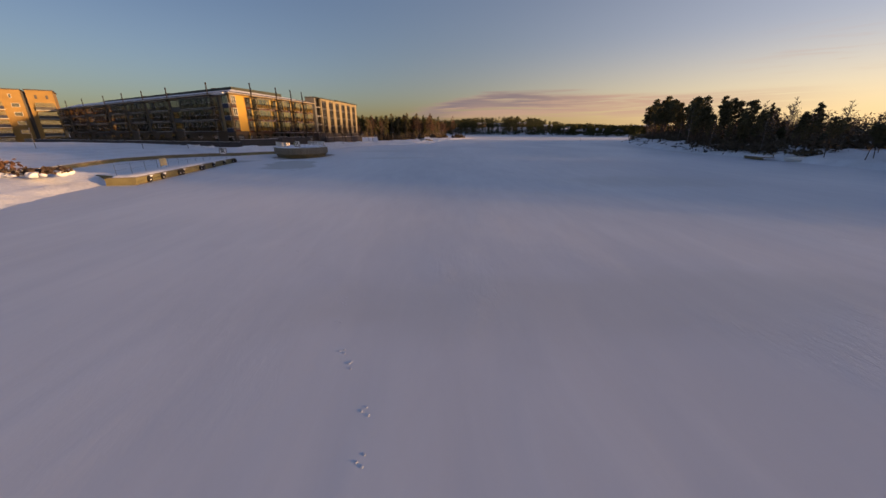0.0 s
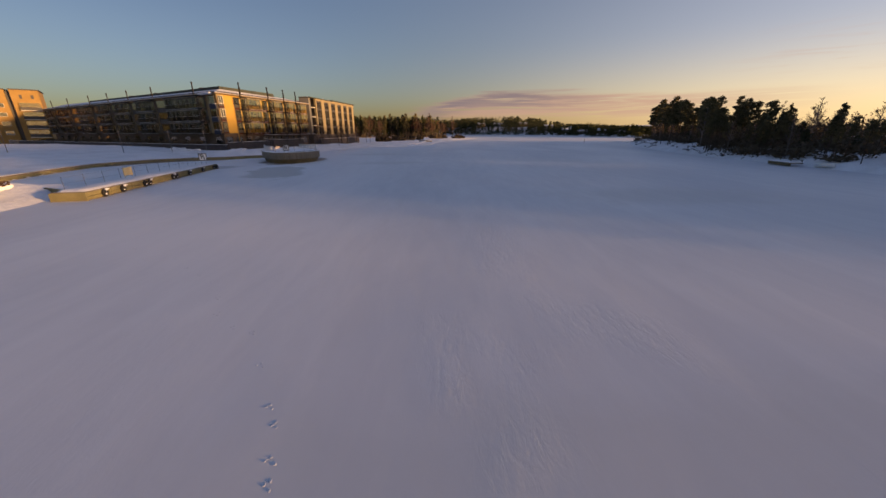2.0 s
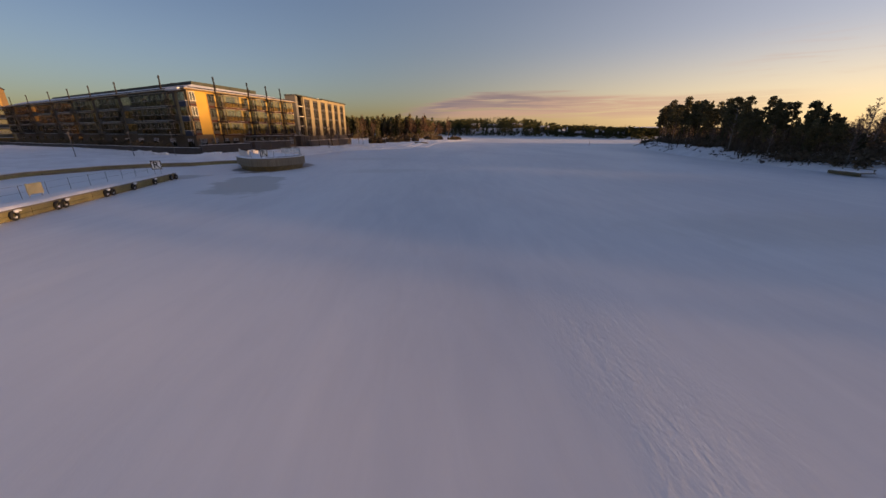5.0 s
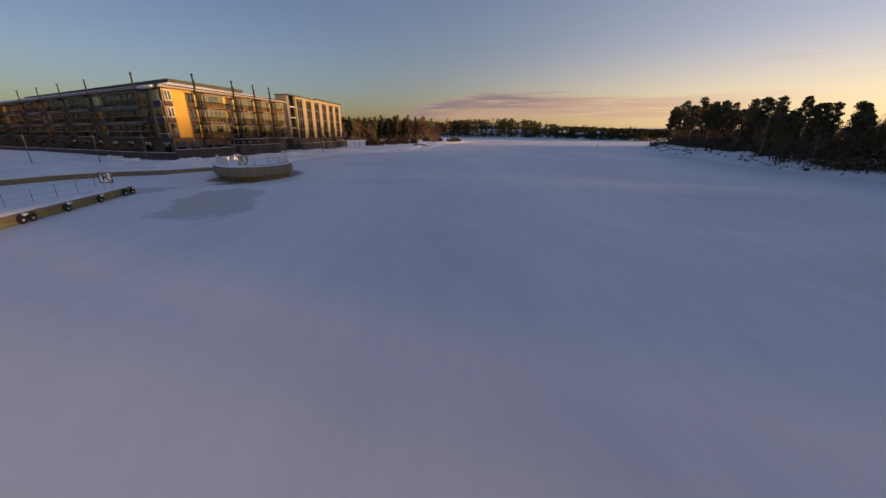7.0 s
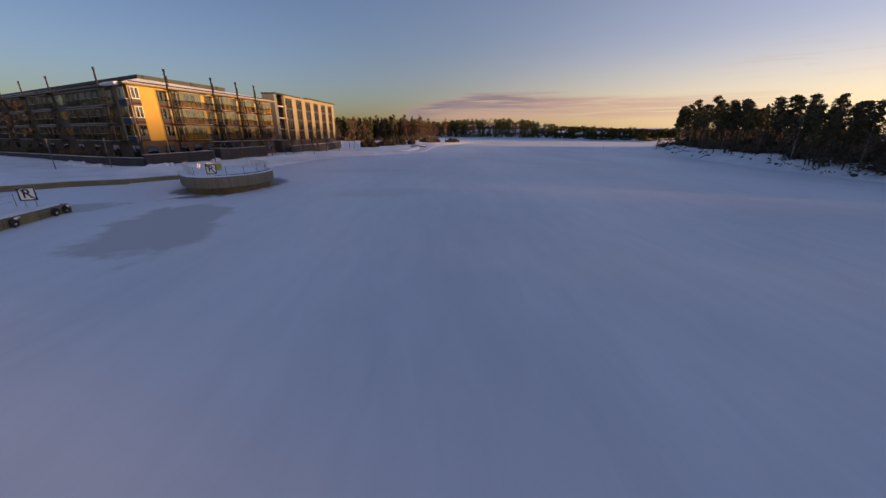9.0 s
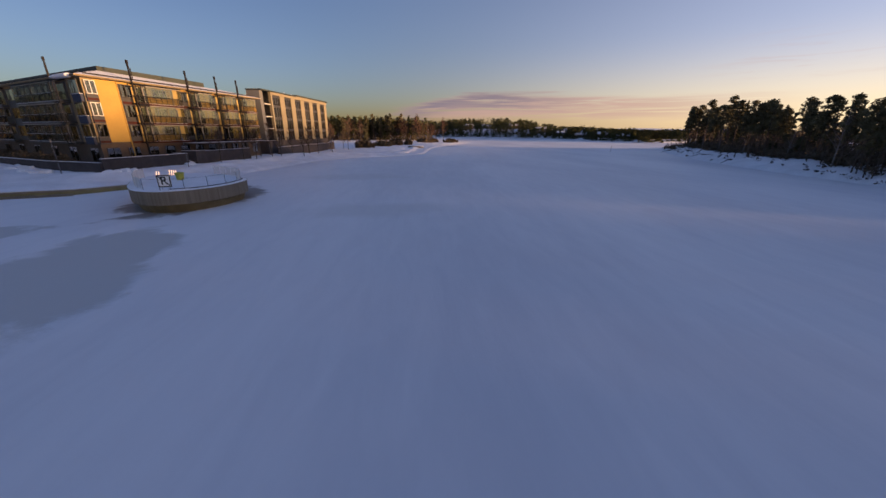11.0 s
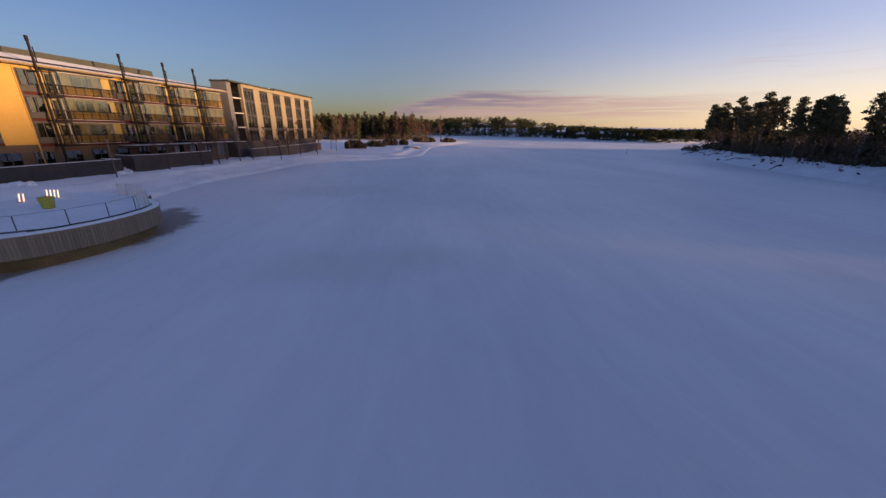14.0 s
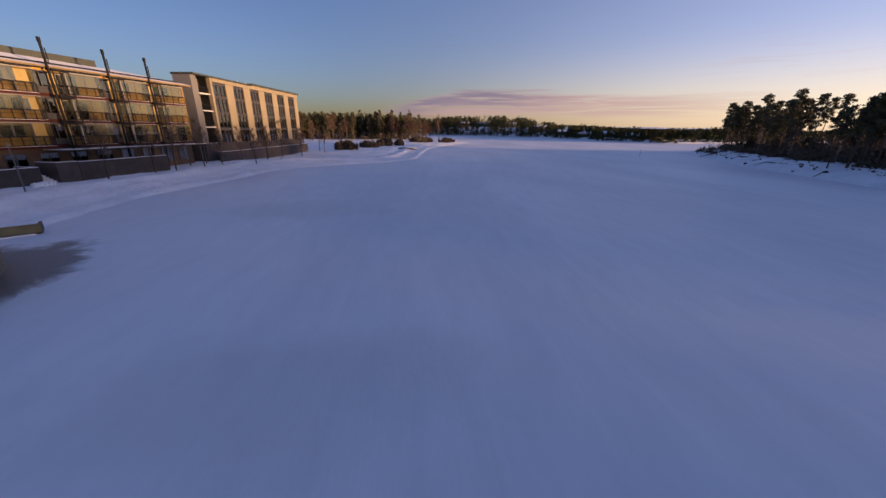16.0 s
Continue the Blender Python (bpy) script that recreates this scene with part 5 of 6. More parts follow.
def bare_tree(name, seed, height, bark, twig, label, category, group, twigs=110, stems=1, spread=0.33, fat=1.0):
    """Leafless tree: stem, limbs and a haze of twigs."""
    rnd = random.Random(seed)
    root = thing(name, Matrix.Identity(4), label, category, group)
    bm, tw = bmesh.new(), bmesh.new()
    for s in range(stems):
        lean = (rnd.uniform(-0.06, 0.06) * height * (1 if stems == 1 else 2.5), rnd.uniform(-0.06, 0.06) * height * (1 if stems == 1 else 2.5))
        pts = [(lean[0] * (i / 6) ** 1.3, lean[1] * (i / 6) ** 1.3, -0.3 + height * i / 6) for i in range(7)]
        r0 = 0.013 * height
        tube(bm, pts, [r0 * (1 - 0.88 * i / 6) for i in range(7)], 6)
        for i in range(twigs // (6 * stems)):
            k = rnd.uniform(0.28, 0.97)
            f = k * 6
            c = Vector(pts[int(f)]).lerp(Vector(pts[min(6, int(f) + 1)]), f - int(f))
            a = rnd.random() * 6.283
            ln = height * spread * (1.05 - k) * rnd.uniform(0.6, 1.1) + 0.3
            d = Vector((math.cos(a), math.sin(a), rnd.uniform(0.7, 1.5))).normalized()
            tip = c + d * ln
            tube(bm, [c, c.lerp(tip, 0.5) + Vector((0, 0, -0.05 * ln)), tip], [r0 * 0.30, r0 * 0.2, 0.008], 4)
            for j in range(6):
                t = rnd.uniform(0.25, 1.0)
                q = c.lerp(tip, t)
                e = (d + Vector((rnd.uniform(-1, 1), rnd.uniform(-1, 1), rnd.uniform(-0.3, 0.9)))).normalized() * ln * rnd.uniform(0.25, 0.5)
                tube(tw, [q, q + e * 0.5, q + e + Vector((0, 0, -0.05))], [0.014 * fat, 0.010 * fat, 0.004 * fat], 3)
                for m in range(2):
                    q2 = q + e * rnd.uniform(0.3, 0.9)
                    e2 = Vector((rnd.uniform(-1, 1), rnd.uniform(-1, 1), rnd.uniform(-0.2, 1))).normalized() * ln * 0.2
                    tube(tw, [q2, q2 + e2], [0.009 * fat, 0.004 * fat], 3)
    part("trunk", bm, bark, root)
    part("twigwork", tw, twig, root, "bare fine twigs")["kind"] = "stuff"
    return root


def shrub(seed, r, h, mat, label):
    rnd = random.Random(seed)
    root = thing("shrub", Matrix.Identity(4), label, "shrub", "shrubs on the spit")
    bm = bmesh.new()
    blobs = []
    for i in range(46):
        a, q = rnd.random() * 6.283, r * math.sqrt(rnd.random())
        top = h * (1 - 0.45 * (q / r) ** 2) * rnd.uniform(0.75, 1.05)
        p = (math.cos(a) * q, math.sin(a) * q * 0.7)
        tube(bm, [(p[0] * 0.6, p[1] * 0.6, -0.2), (*p, top)], [0.02, 0.006], 3)
        blobs.append((*p, top * 0.5, 0.6, top * 0.5, 100))
    part("stem_cluster", bm, TWIG, root)["kind"] = "stuff"
    hang("leaves", cloud_mesh("leaves", blobs, 0.26, seed, mat), root)
    return root


def first_then_copies(kinds, spots, rnd, lo=0.85, hi=1.15, tops=None):
    """Stand the first of each kind at a spot and copies at the rest."""
    used = {}
    for i, (x, y, z) in enumerate(spots):
        k = rnd.randrange(len(kinds))
        s = rnd.uniform(lo, hi)
        if tops:
            s *= (tops(x, y) - z) / tops.heights[k]
        m = pose(x, y, z, rnd.uniform(-2, 2), rnd.uniform(-2, 2), rnd.uniform(0, 360)) @ Matrix.Diagonal((s, s, s * rnd.uniform(0.92, 1.08), 1))
        if k not in used:
            used[k] = m
        else:
            copy_thing(kinds[k], m)
    for k, root in enumerate(kinds):
        if k in used:
            root.matrix_world = used[k]
        else:
            for o in (*root.children_recursive, root):
                bpy.data.objects.remove(o)


def along(line, n):
    """Evenly spaced places and headings on a plan line."""
    seg = [(Vector(a), Vector(b)) for a, b in zip(line, line[1:])]
    full = sum((b - a).length for a, b in seg)
    out = []
    for i in range(n):
        d = full * (i + 0.5) / n
        for a, b in seg:
            if d <= (b - a).length:
                e = (b - a).normalized()
                out.append((a + e * d, e))
                break
            d -= (b - a).length
    return out


def inland(line, n, d0, d1, jitter, rnd, height):
    """Spots beside a shore line, d0 to d1 metres inland on its left."""
    out = []
    for p, e in along(line, n):
        q = p + Vector((-e.y, e.x)) * rnd.uniform(d0, d1) + e * rnd.uniform(-jitter, jitter)
        out.append((q.x, q.y, height(q.x, q.y)))
    return out


def isl_z(x, y):
    return island_height(max(0.0, seg_dist(x, y, ISLAND)), x, y)


def left_z(x, y):
    return left_height(max(0.0, seg_dist(x, y, SHORE)), x, y)


def skyline(x, y):
    """The wood's even skyline: the nearer trees are the lower ones."""
    return (5.0 + 0.051 * math.hypot(x, y - 18)) * (1 + 0.22 * smooth_step(70, 95, y) + 0.3 * smooth_step(44, 20, y) - 0.20 * smooth_step(86, 65, y))


def bank_width(y):
    """Open snow between the water line and the first trees."""
    return 0.9 + 5.9 * smooth_step(80, 101, y)


def wooded(line, n, d0, d1, jitter, rnd, open_end=40.0):
    """Spots in the headland wood, d0 to d1 metres behind its front; its southern end stays open to the sun."""
    out = []
    for p, e in along(line, n):
        q = p + Vector((-e.y, e.x)) * (bank_width(p.y) + rnd.uniform(d0, d1)) + e * rnd.uniform(-jitter, jitter)
        south = q.y + 0.424 * q.x - open_end
        if rnd.random() < (south + 18) / 42 and q.y < 176 + 0.2 * (q.x - 97):
            out.append((q.x, q.y, isl_z(q.x, q.y)))
    return out


def shade_line(x, y):
    """Tops of the back rows, level with the sun as seen from the apartment building's first floor."""
    return 6.2 + 2.8 * smooth_step(70, 82, 0.39 * x + 0.92 * y) + 0.0664 * ((x + 46) * 0.92 - (y - 100) * 0.39)


rnd = random.Random(3)
DENSE = ISLAND[3:17]
spots = wooded(DENSE, 50, 0, 4, 2.5, rnd) + wooded(DENSE, 42, 5, 13, 2.5, rnd) + wooded(DENSE, 8, 14, 26, 2.5, rnd) + wooded(ISLAND[9:15], 15, 0, 5, 1.5, rnd) + wooded(ISLAND[9:15], 12, 6, 16, 1.5, rnd) + wooded(ISLAND[8:13], 15, 0, 3.5, 1.5, rnd, 12.0)
heights = (13.5, 12.0, 14.5, 11.0, 13.0, 10.0)
skyline.heights = heights
spots = [q for q in spots if q[1] > 74 or q[1] < 38 or rnd.random() < 0.8]
first_then_copies([pine(11 + i, h) for i, h in enumerate(heights)], spots, rnd, 0.64, 1.06, skyline)
spots = wooded(DENSE, 22, 3, 20, 3, rnd) + [(100, 101, isl_z(100, 101)), (104, 108, isl_z(104, 108)), (88, 82, isl_z(88, 82))]
skyline.heights = (12.5, 13.5, 15.0)
first_then_copies([spruce(31, 12.5), spruce(32, 9.5), spruce(33, 7.0)], spots, rnd, 0.72, 1.02, skyline)
spots = wooded(DENSE, 26, 2, 22, 2, rnd)
first_then_copies([spruce(37, 4.0), spruce(38, 2.8)], spots, rnd, 0.7, 1.2)
spots = wooded(ISLAND[6:17], 210, 30, 74, 2, rnd, 34.0)
spots = [q for q in spots if q[1] < 0.74 * q[0]] + wooded(ISLAND[13:17], 90, 2, 40, 2, rnd, 34.0)
for n in range(200):
    x, y = rnd.uniform(66, 175), rnd.uniform(-14, 36)
    if seg_dist(x, y, ISLAND) > 3 and rnd.random() < (y + 30) / 36:
        spots.append((x, y, isl_z(x, y)))
# unseen back rows, added to shade the building and the ice
crowns, stems = [], bmesh.new()
for x, y, z in spots:
    row = 0.39 * x + 0.92 * y
    if x > 100 and (61 < row < 72 and rnd.random() < 0.7 or 34 < row < 53):
        continue  # glades through which low sun reaches the ice by the shore
    h = (shade_line(x, y) - z) * rnd.uniform(0.9, 1.08)
    tube(stems, [(x, y, z - 0.4), (x + rnd.uniform(-0.3, 0.3), y, z + h * 0.95)], [0.16, 0.04], 5)
    low = rnd.uniform(0.36, 0.5)
    for i in range(15):
        k = low + (0.98 - low) * i / 14
        a, r = rnd.random() * 6.283, (0.3 + 1.5 * math.sin(math.pi * min(1, (k - low) * 1.4 + 0.2))) * rnd.uniform(0.4, 1.1)
        crowns.append((x + math.cos(a) * r, y + math.sin(a) * r, z + h * k, rnd.uniform(0.45, 0.85), rnd.uniform(0.4, 0.7), 34))
deep_wood = tagged(new("deep_wood"), "unseen tall pines added behind the headland to cast shade", "pine wood", kind="stuff")
hang("crowns", cloud_mesh("crowns", crowns, 0.26, 40, NEEDLE), deep_wood)
part("stems", stems, BARK_PINE, deep_wood)
spots = wooded(ISLAND[4:13], 9, 0, 1.5, 2, rnd) + wooded(ISLAND[9:15], 26, 9, 34, 2, rnd, 26.0) + wooded(ISLAND[5:11], 14, 4, 26, 2, rnd)
first_then_copies([bare_tree("birch_tree", 41, 11.5, BARK_BIRCH, TWIG, "leafless birch with pale stem and fine twigs", "birch tree", "birches on the headland", 210, 1, 0.36, 1.7), bare_tree("birch_tree", 42, 9.5, BARK_BIRCH, TWIG, "leafless birch with pale stem and fine twigs", "birch tree", "birches on the headland", 190, 1, 0.36, 1.7)], spots, rnd, 0.55, 0.82)

# pines that close the gaps in the front row
g = random.Random(77)
spots = [(x, y, isl_z(x, y)) for x, y in [(g.uniform(71, 79), g.uniform(103, 116)) for i in range(9)] + [(g.uniform(65, 72), g.uniform(70, 90)) for i in range(8)]]
skyline.heights = (13.0, 12.0)
first_then_copies([pine(91, 13.0), pine(93, 12.0)], spots, g, 0.8, 1.02, skyline)

# dark thicket under the headland trees
g = random.Random(8)
blobs = []
for p, e in along(ISLAND[3:13], 165):
    for j in range(7):
        back = g.uniform(0.2, 10) if j < 3 else g.uniform(8, 40)
        q = p + Vector((-e.y, e.x)) * (bank_width(p.y) + back) + e * g.uniform(-2, 2)
        h = g.uniform(0.35, 1.0) + back * g.uniform(0.03, 0.085)
        blobs.append((q.x, q.y, isl_z(q.x, q.y) + h * 0.75, g.uniform(0.7, 1.7), h, 64))
# low brush down to the water at the headland's tip
for p, e in along(ISLAND[3:6], 26):
    q = p + Vector((-e.y, e.x)) * g.uniform(0.8, 6.0)
    h = g.uniform(0.4, 1.5)
    blobs.append((q.x, q.y, isl_z(q.x, q.y) + h * 0.6, g.uniform(0.6, 1.4), h, 46))
me = cloud_mesh("thicket", blobs, 0.26, 5, HEDGE)
tagged(new("thicket", me), "dark leafless thicket and young firs under the pines", "thicket", kind="stuff")
blobs = []
for p, e in along(ISLAND[3:12], 50):
    for j in range(2):
        q = p + Vector((-e.y, e.x)) * g.uniform(0.25, 1.05) * bank_width(p.y) + e * g.uniform(-1, 1)
        blobs.append((q.x, q.y, isl_z(q.x, q.y) + 0.15, g.uniform(0.15, 0.7), g.uniform(0.1, 0.4), 12))
tagged(new("bank_scrub", cloud_mesh("bank_scrub", blobs, 0.15, 6, TWIG)), "dry brown scrub and twigs poking through bank snow", "scrub", kind="stuff")
# boulders at the water line
for i in range(9):
    p, e = along(ISLAND[3:12], 9)[i]
    q = p + Vector((-e.y, e.x)) * g.choice((0.35, 0.5, 1.2, 3.5)) + e * g.uniform(-2, 2)
    bm = bmesh.new()
    bmesh.ops.create_icosphere(bm, subdivisions=2, radius=g.uniform(0.2, 0.42))
    off = Vector((i * 3.1, 0, 0))
    for v in bm.verts:
        v.co += v.co.normalized() * noise.noise(v.co * 1.6 + off) * 0.25
        v.co.z *= 0.6
    ob = tagged(part("boulder", bm, STONE, smooth=True), "dark boulder half covered by snow at the shore", "boulder", "boulders on the bank")
    ob.matrix_world = pose(q.x, q.y, isl_z(q.x, q.y) + 0.05, 0, 0, g.uniform(0, 360))
for i in range(5):
    p, e = along(ISLAND[4:9], 5)[i]
    q = p + Vector((-e.y, e.x)) * g.uniform(2.0, 4.5)
    z = isl_z(q.x, q.y)
    a = g.uniform(-0.6, 0.6)
    bm = tube(bmesh.new(), [(q.x, q.y, z - 0.1), (q.x - 1.5, q.y + 2 * a, z + 0.1), (q.x - 3.2, q.y + 4.0 * a, max(0.12, z - 0.7))], [0.13, 0.10, 0.04], 6)
    tagged(part("fallen_branch", bm, BARK_DARK), "dark fallen branch lying on the snowy bank", "branch", "fallen branches")

# clipped hedges on the terraces behind the long garden wall
for i, (s0, s1) in enumerate(((6, 21), (23, 36), (38, 52), (54, 68), (70, 86), (88, 108))):
    blobs = []
    for j in range(int((s1 - s0) * 5)):
        c = g.uniform(s0, s1)
        x, y = at_left(c, g.uniform(1.2, 3.0 + 0.05 * c))
        blobs.append((x, y, left_z(x, y) + g.uniform(0.3, 1.5), g.uniform(0.5, 0.9), g.uniform(0.4, 0.7), 34))
    tagged(new("hedge", cloud_mesh("hedge", blobs, 0.17, 60 + i, HEDGE)), "dark leafless hedge on a terrace behind the garden wall", "hedge", "terrace hedges")

# ---- grove, shrubs and young trees on the near shore ----
rnd = random.Random(17)
spots = []
for i in range(190):
    x = rnd.uniform(-105, -1)
    y = 272 + (x + 78) * 0.3 + rnd.uniform(-6, 46)
    spots.append((x, y, left_z(x, y)))
first_then_copies([pine(51, 14.0), pine(52, 12.5), pine(53, 15.0), spruce(54, 12.0), bare_tree("birch_tree", 55, 13.0, BARK_DARK, TWIG, "leafless dark birch among the pines", "birch tree", "birches in the grove", 200, 1, 0.33, 2.6)], spots, rnd, 0.92, 1.12)
spots = [(x, y, left_z(x, y)) for x, y in ((rnd.uniform(-16, 16), rnd.uniform(276, 300)) for i in range(18))] + [(x, y, left_z(x, y)) for x, y in ((-44, 262), (-38, 268), (-60, 255), (-52, 250))]
first_then_copies([bare_tree("birch_tree", 61, 12.5, BARK_DARK, TWIG_RED, "leafless reddish birch on the far spit", "birch tree", "birches on the spit", 240, 1, 0.36, 3.2), bare_tree("birch_tree", 62, 11.0, BARK_DARK, TWIG_RED, "leafless reddish birch on the far spit", "birch tree", "birches on the spit", 240, 2, 0.36, 3.2)], spots, rnd, 0.95, 1.4)
blobs = []
for i in range(240):
    x = rnd.uniform(-105, 8)
    y = 274 + (x + 78) * 0.3 + rnd.uniform(-4, 40)
    h = rnd.uniform(0.9, 4.6)
    blobs.append((x, y, left_z(x, y) + h * 0.8, rnd.uniform(0.9, 2.0), h, 60))
tagged(new("thicket", cloud_mesh("thicket", blobs, 0.36, 15, HEDGE)), "dark thicket between the grove's stems", "thicket", kind="stuff")

crowns, stems = [], bmesh.new()
for i in range(300):
    x = rnd.uniform(-112, 4)
    y = 276 + (x + 78) * 0.3 + rnd.uniform(0, 60)
    z, h = left_z(x, y), rnd.uniform(12.5, 16.5)
    tube(stems, [(x, y, z - 0.5), (x, y, z + h * 0.92)], [0.17, 0.05], 4)
    for j in range(12):
        k = 0.30 + 0.66 * j / 11
        a, r = rnd.random() * 6.283, (0.4 + 1.7 * math.sin(math.pi * min(1, (k - 0.3) * 1.25 + 0.22))) * rnd.uniform(0.3, 1.0)
        crowns.append((x + math.cos(a) * r, y + math.sin(a) * r, z + h * k, rnd.uniform(0.7, 1.25), rnd.uniform(0.6, 1.0), 24))
grove_wood = tagged(new("grove_wood"), "dense dark pine wood behind the grove", "pine wood", kind="stuff")
hang("crowns", cloud_mesh("crowns", crowns, 0.42, 19, FARWOOD), grove_wood)
part("stems", stems, BARK_DARK, grove_wood)

YOUNG = ((-39.1, 105.2), (-37.9, 111.6), (-36.2, 113.4), (-35.3, 124.6), (-34.9, 131.5), (-31.9, 136.0), (-32.4, 146.5), (-29.3, 151.0), (-33.2, 139.8), (-31.4, 158), (-27.0, 165), (-30, 172), (-25, 181), (-35, 118.5), (-31, 128))
first_then_copies([bare_tree("young_tree", 70 + i, 6.6 + 0.5 * i, BARK_DARK, TWIG, "young leafless street tree beside the snowy path", "young tree", "young trees along the path", 170, 1, 0.36, 2.1) for i in range(3)], [(x, y, left_z(x, y)) for x, y in YOUNG], rnd, 0.9, 1.12)
for i, (x, y, r, h) in enumerate(((-23.2, 178, 3.6, 3.4), (-17.6, 195, 3.6, 2.9), (-12.6, 208, 4.2, 3.6), (-7.0, 212, 2.2, 3.2), (1.6, 252, 4.4, 3.6), (6.5, 254, 3.2, 2.9), (17.5, 258, 4.8, 2.8))):
    s = shrub(80 + i, r, h, HEDGE, "rounded dark brown-green shrub standing in snow")
    s.matrix_world = pose(x, y, left_z(x, y), 0, 0, 35 * i)
# brush heap on the near bank
blobs = [(-34.5 + g.uniform(-3.0, 3.0), 32.2 + g.uniform(-1.3, 1.3), 1.35 + g.uniform(0, 0.3), 0.45, 0.25, 22) for i in range(26)]
me = cloud_mesh("brush_heap", blobs, 0.16, 16, TWIG)
tagged(new("brush_heap", me), "tangled brush heap dusted with snow on the bank", "brush heap", kind="stuff")
blobs = [(-39.5 + g.uniform(-2, 1.5), 33.0 + g.uniform(-1.5, 1.5), 1.6 + g.uniform(0, 0.7), 0.5, 0.6, 40) for i in range(12)]
tagged(new("reed_clump", cloud_mesh("reed_clump", blobs, 0.2, 17, TWIG_RED)), "rusty brown dry bush on the near bank", "dry bush", kind="stuff")
heap("snow_bank", "loose snow lumps round the brush heap", [(-35 + g.uniform(-3.5, 3.5), 32 + g.uniform(-1.5, 1.5), 1.25, g.uniform(0.15, 0.35)) for i in range(34)], rough=0.12)

# ---- far wooded hill and its houses ----
FAR_LINE = FAR[::-1]


def far_z(x, y):
    return far_height(max(0.0, seg_dist(x, y, FAR_LINE)), x, y)


FAR_HOUSES = ((97, 545, 20, 0), (128, 528, 22, -6), (144, 462, 14, -12), (152, 418, 10, 0), (150, 366, 12, -30), (156, 338, 8, -28), (158, 309, 8, -35), (70, 545, 12, 0))


def far_skyline(x, y):
    """Height of the hill's wooded skyline: high over the houses, sinking to the east."""
    a, d = (x + 3) / (y - 45), math.hypot(x + 3, y - 45)
    rise = 0.026 + 0.009 * smooth_step(0.0, 0.2, a) - 0.0225 * smooth_step(0.24, 0.45, a) - 0.0075 * smooth_step(0.42, 0.66, a)
    return 7.2 + rise * d


g = random.Random(30)
crowns, stems = [], bmesh.new()
for n, (p, e) in enumerate(along(FAR_LINE[1:], 2600)):
    d = g.choice((8, 20, 35, 55, 80, 100)) + g.uniform(-6, 8)
    q = p + Vector((-e.y, e.x)) * d + e * g.uniform(-3, 3)
    z = far_z(q.x, q.y)
    if any(abs(math.atan2(q.x, q.y - 30) - math.atan2(hx, hy - 30)) < 0.014 and q.y < hy + 8 and g.random() < 0.8 for hx, hy, hw, ht in FAR_HOUSES):
        continue
    h = (far_skyline(q.x, q.y) - z) * g.choice((0.6, 0.75, 0.85, 0.92, 0.98, 1.08))
    if h < 1.2:
        continue
    tube(stems, [(q.x, q.y, z - 0.5), (q.x, q.y, z + h * 0.9)], [0.14, 0.04], 4)
    if g.random() < 0.3:
        for j in range(7):
            k = 0.15 + 0.8 * j / 7
            crowns.append((q.x, q.y, z + h * k, (0.16 * h + 0.5) * (1 - k) + 0.2, h * 0.10, 24))
    else:
        w = 0.10 * h + 0.25
        for j in range(6):
            k = g.uniform(0.45, 0.93)
            crowns.append((q.x + g.uniform(-w, w), q.y + g.uniform(-w, w), z + h * k, g.uniform(0.6, 1.1) * w, g.uniform(0.35, 0.8) * w, 27))
        crowns.append((q.x, q.y, z + h * 0.2, 0.22 * h, h * 0.2, 26))
for p, e in along(FAR_LINE[1:], 1700):
    q = p + Vector((-e.y, e.x)) * g.choice((6, 14, 24, 35, 50, 70, 90)) + e * g.uniform(-3, 3)
    h = g.uniform(0.6, 2.6) * (0.45 + 0.55 * smooth_step(300, 430, q.y))
    crowns.append((q.x, q.y, far_z(q.x, q.y) + h * 0.7, g.uniform(1.0, 2.4), h, 34))
wood = tagged(new("far_wood"), "dark pine and spruce wood on the far hill", "far wood", kind="stuff")
hang("crowns", cloud_mesh("crowns", crowns, 0.48, 31, FARWOOD), wood)
part("stems", stems, BARK_DARK, wood)


def house(m, w, d, h, label, wall):
    root = thing("house", m, label, "house", "houses on the far hill")
    part("wall", boxes((-w / 2, w / 2, -d / 2, d / 2, -1.5, h)), wall, root)
    bm = bmesh.new()
    e = [bm.verts.new(p) for p in ((-w / 2 - 0.6, -d / 2 - 0.7, h), (w / 2 + 0.6, -d / 2 - 0.7, h), (w / 2 + 0.6, d / 2 + 0.7, h), (-w / 2 - 0.6, d / 2 + 0.7, h), (-w / 2 - 0.6, 0, h + d * 0.24), (w / 2 + 0.6, 0, h + d * 0.24))]
    for f in ((3, 2, 1, 0), (0, 1, 5, 4), (2, 3, 4, 5), (1, 2, 5), (3, 0, 4)):
        bm.faces.new([e[i] for i in f])
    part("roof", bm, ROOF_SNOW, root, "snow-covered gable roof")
    for i in range(int(w / 3)):
        x = -w / 2 + 1.0 + 3 * i
        f = part("window", boxes((x, x + 1.5, -d / 2 - 0.05, -d / 2 - 0.002, h - 2.0, h - 0.7)), WHITE, root)
        part("pane", boxes((x + 0.12, x + 1.38, -d / 2 - 0.07, -d / 2 - 0.052, h - 1.88, h - 0.82)), PANE, f)
    part("chimney", boxes((w * 0.2, w * 0.2 + 0.8, 0.2, 1.0, h + 0.2, h + d * 0.24 + 1.1)), BRICK, root)
    return root


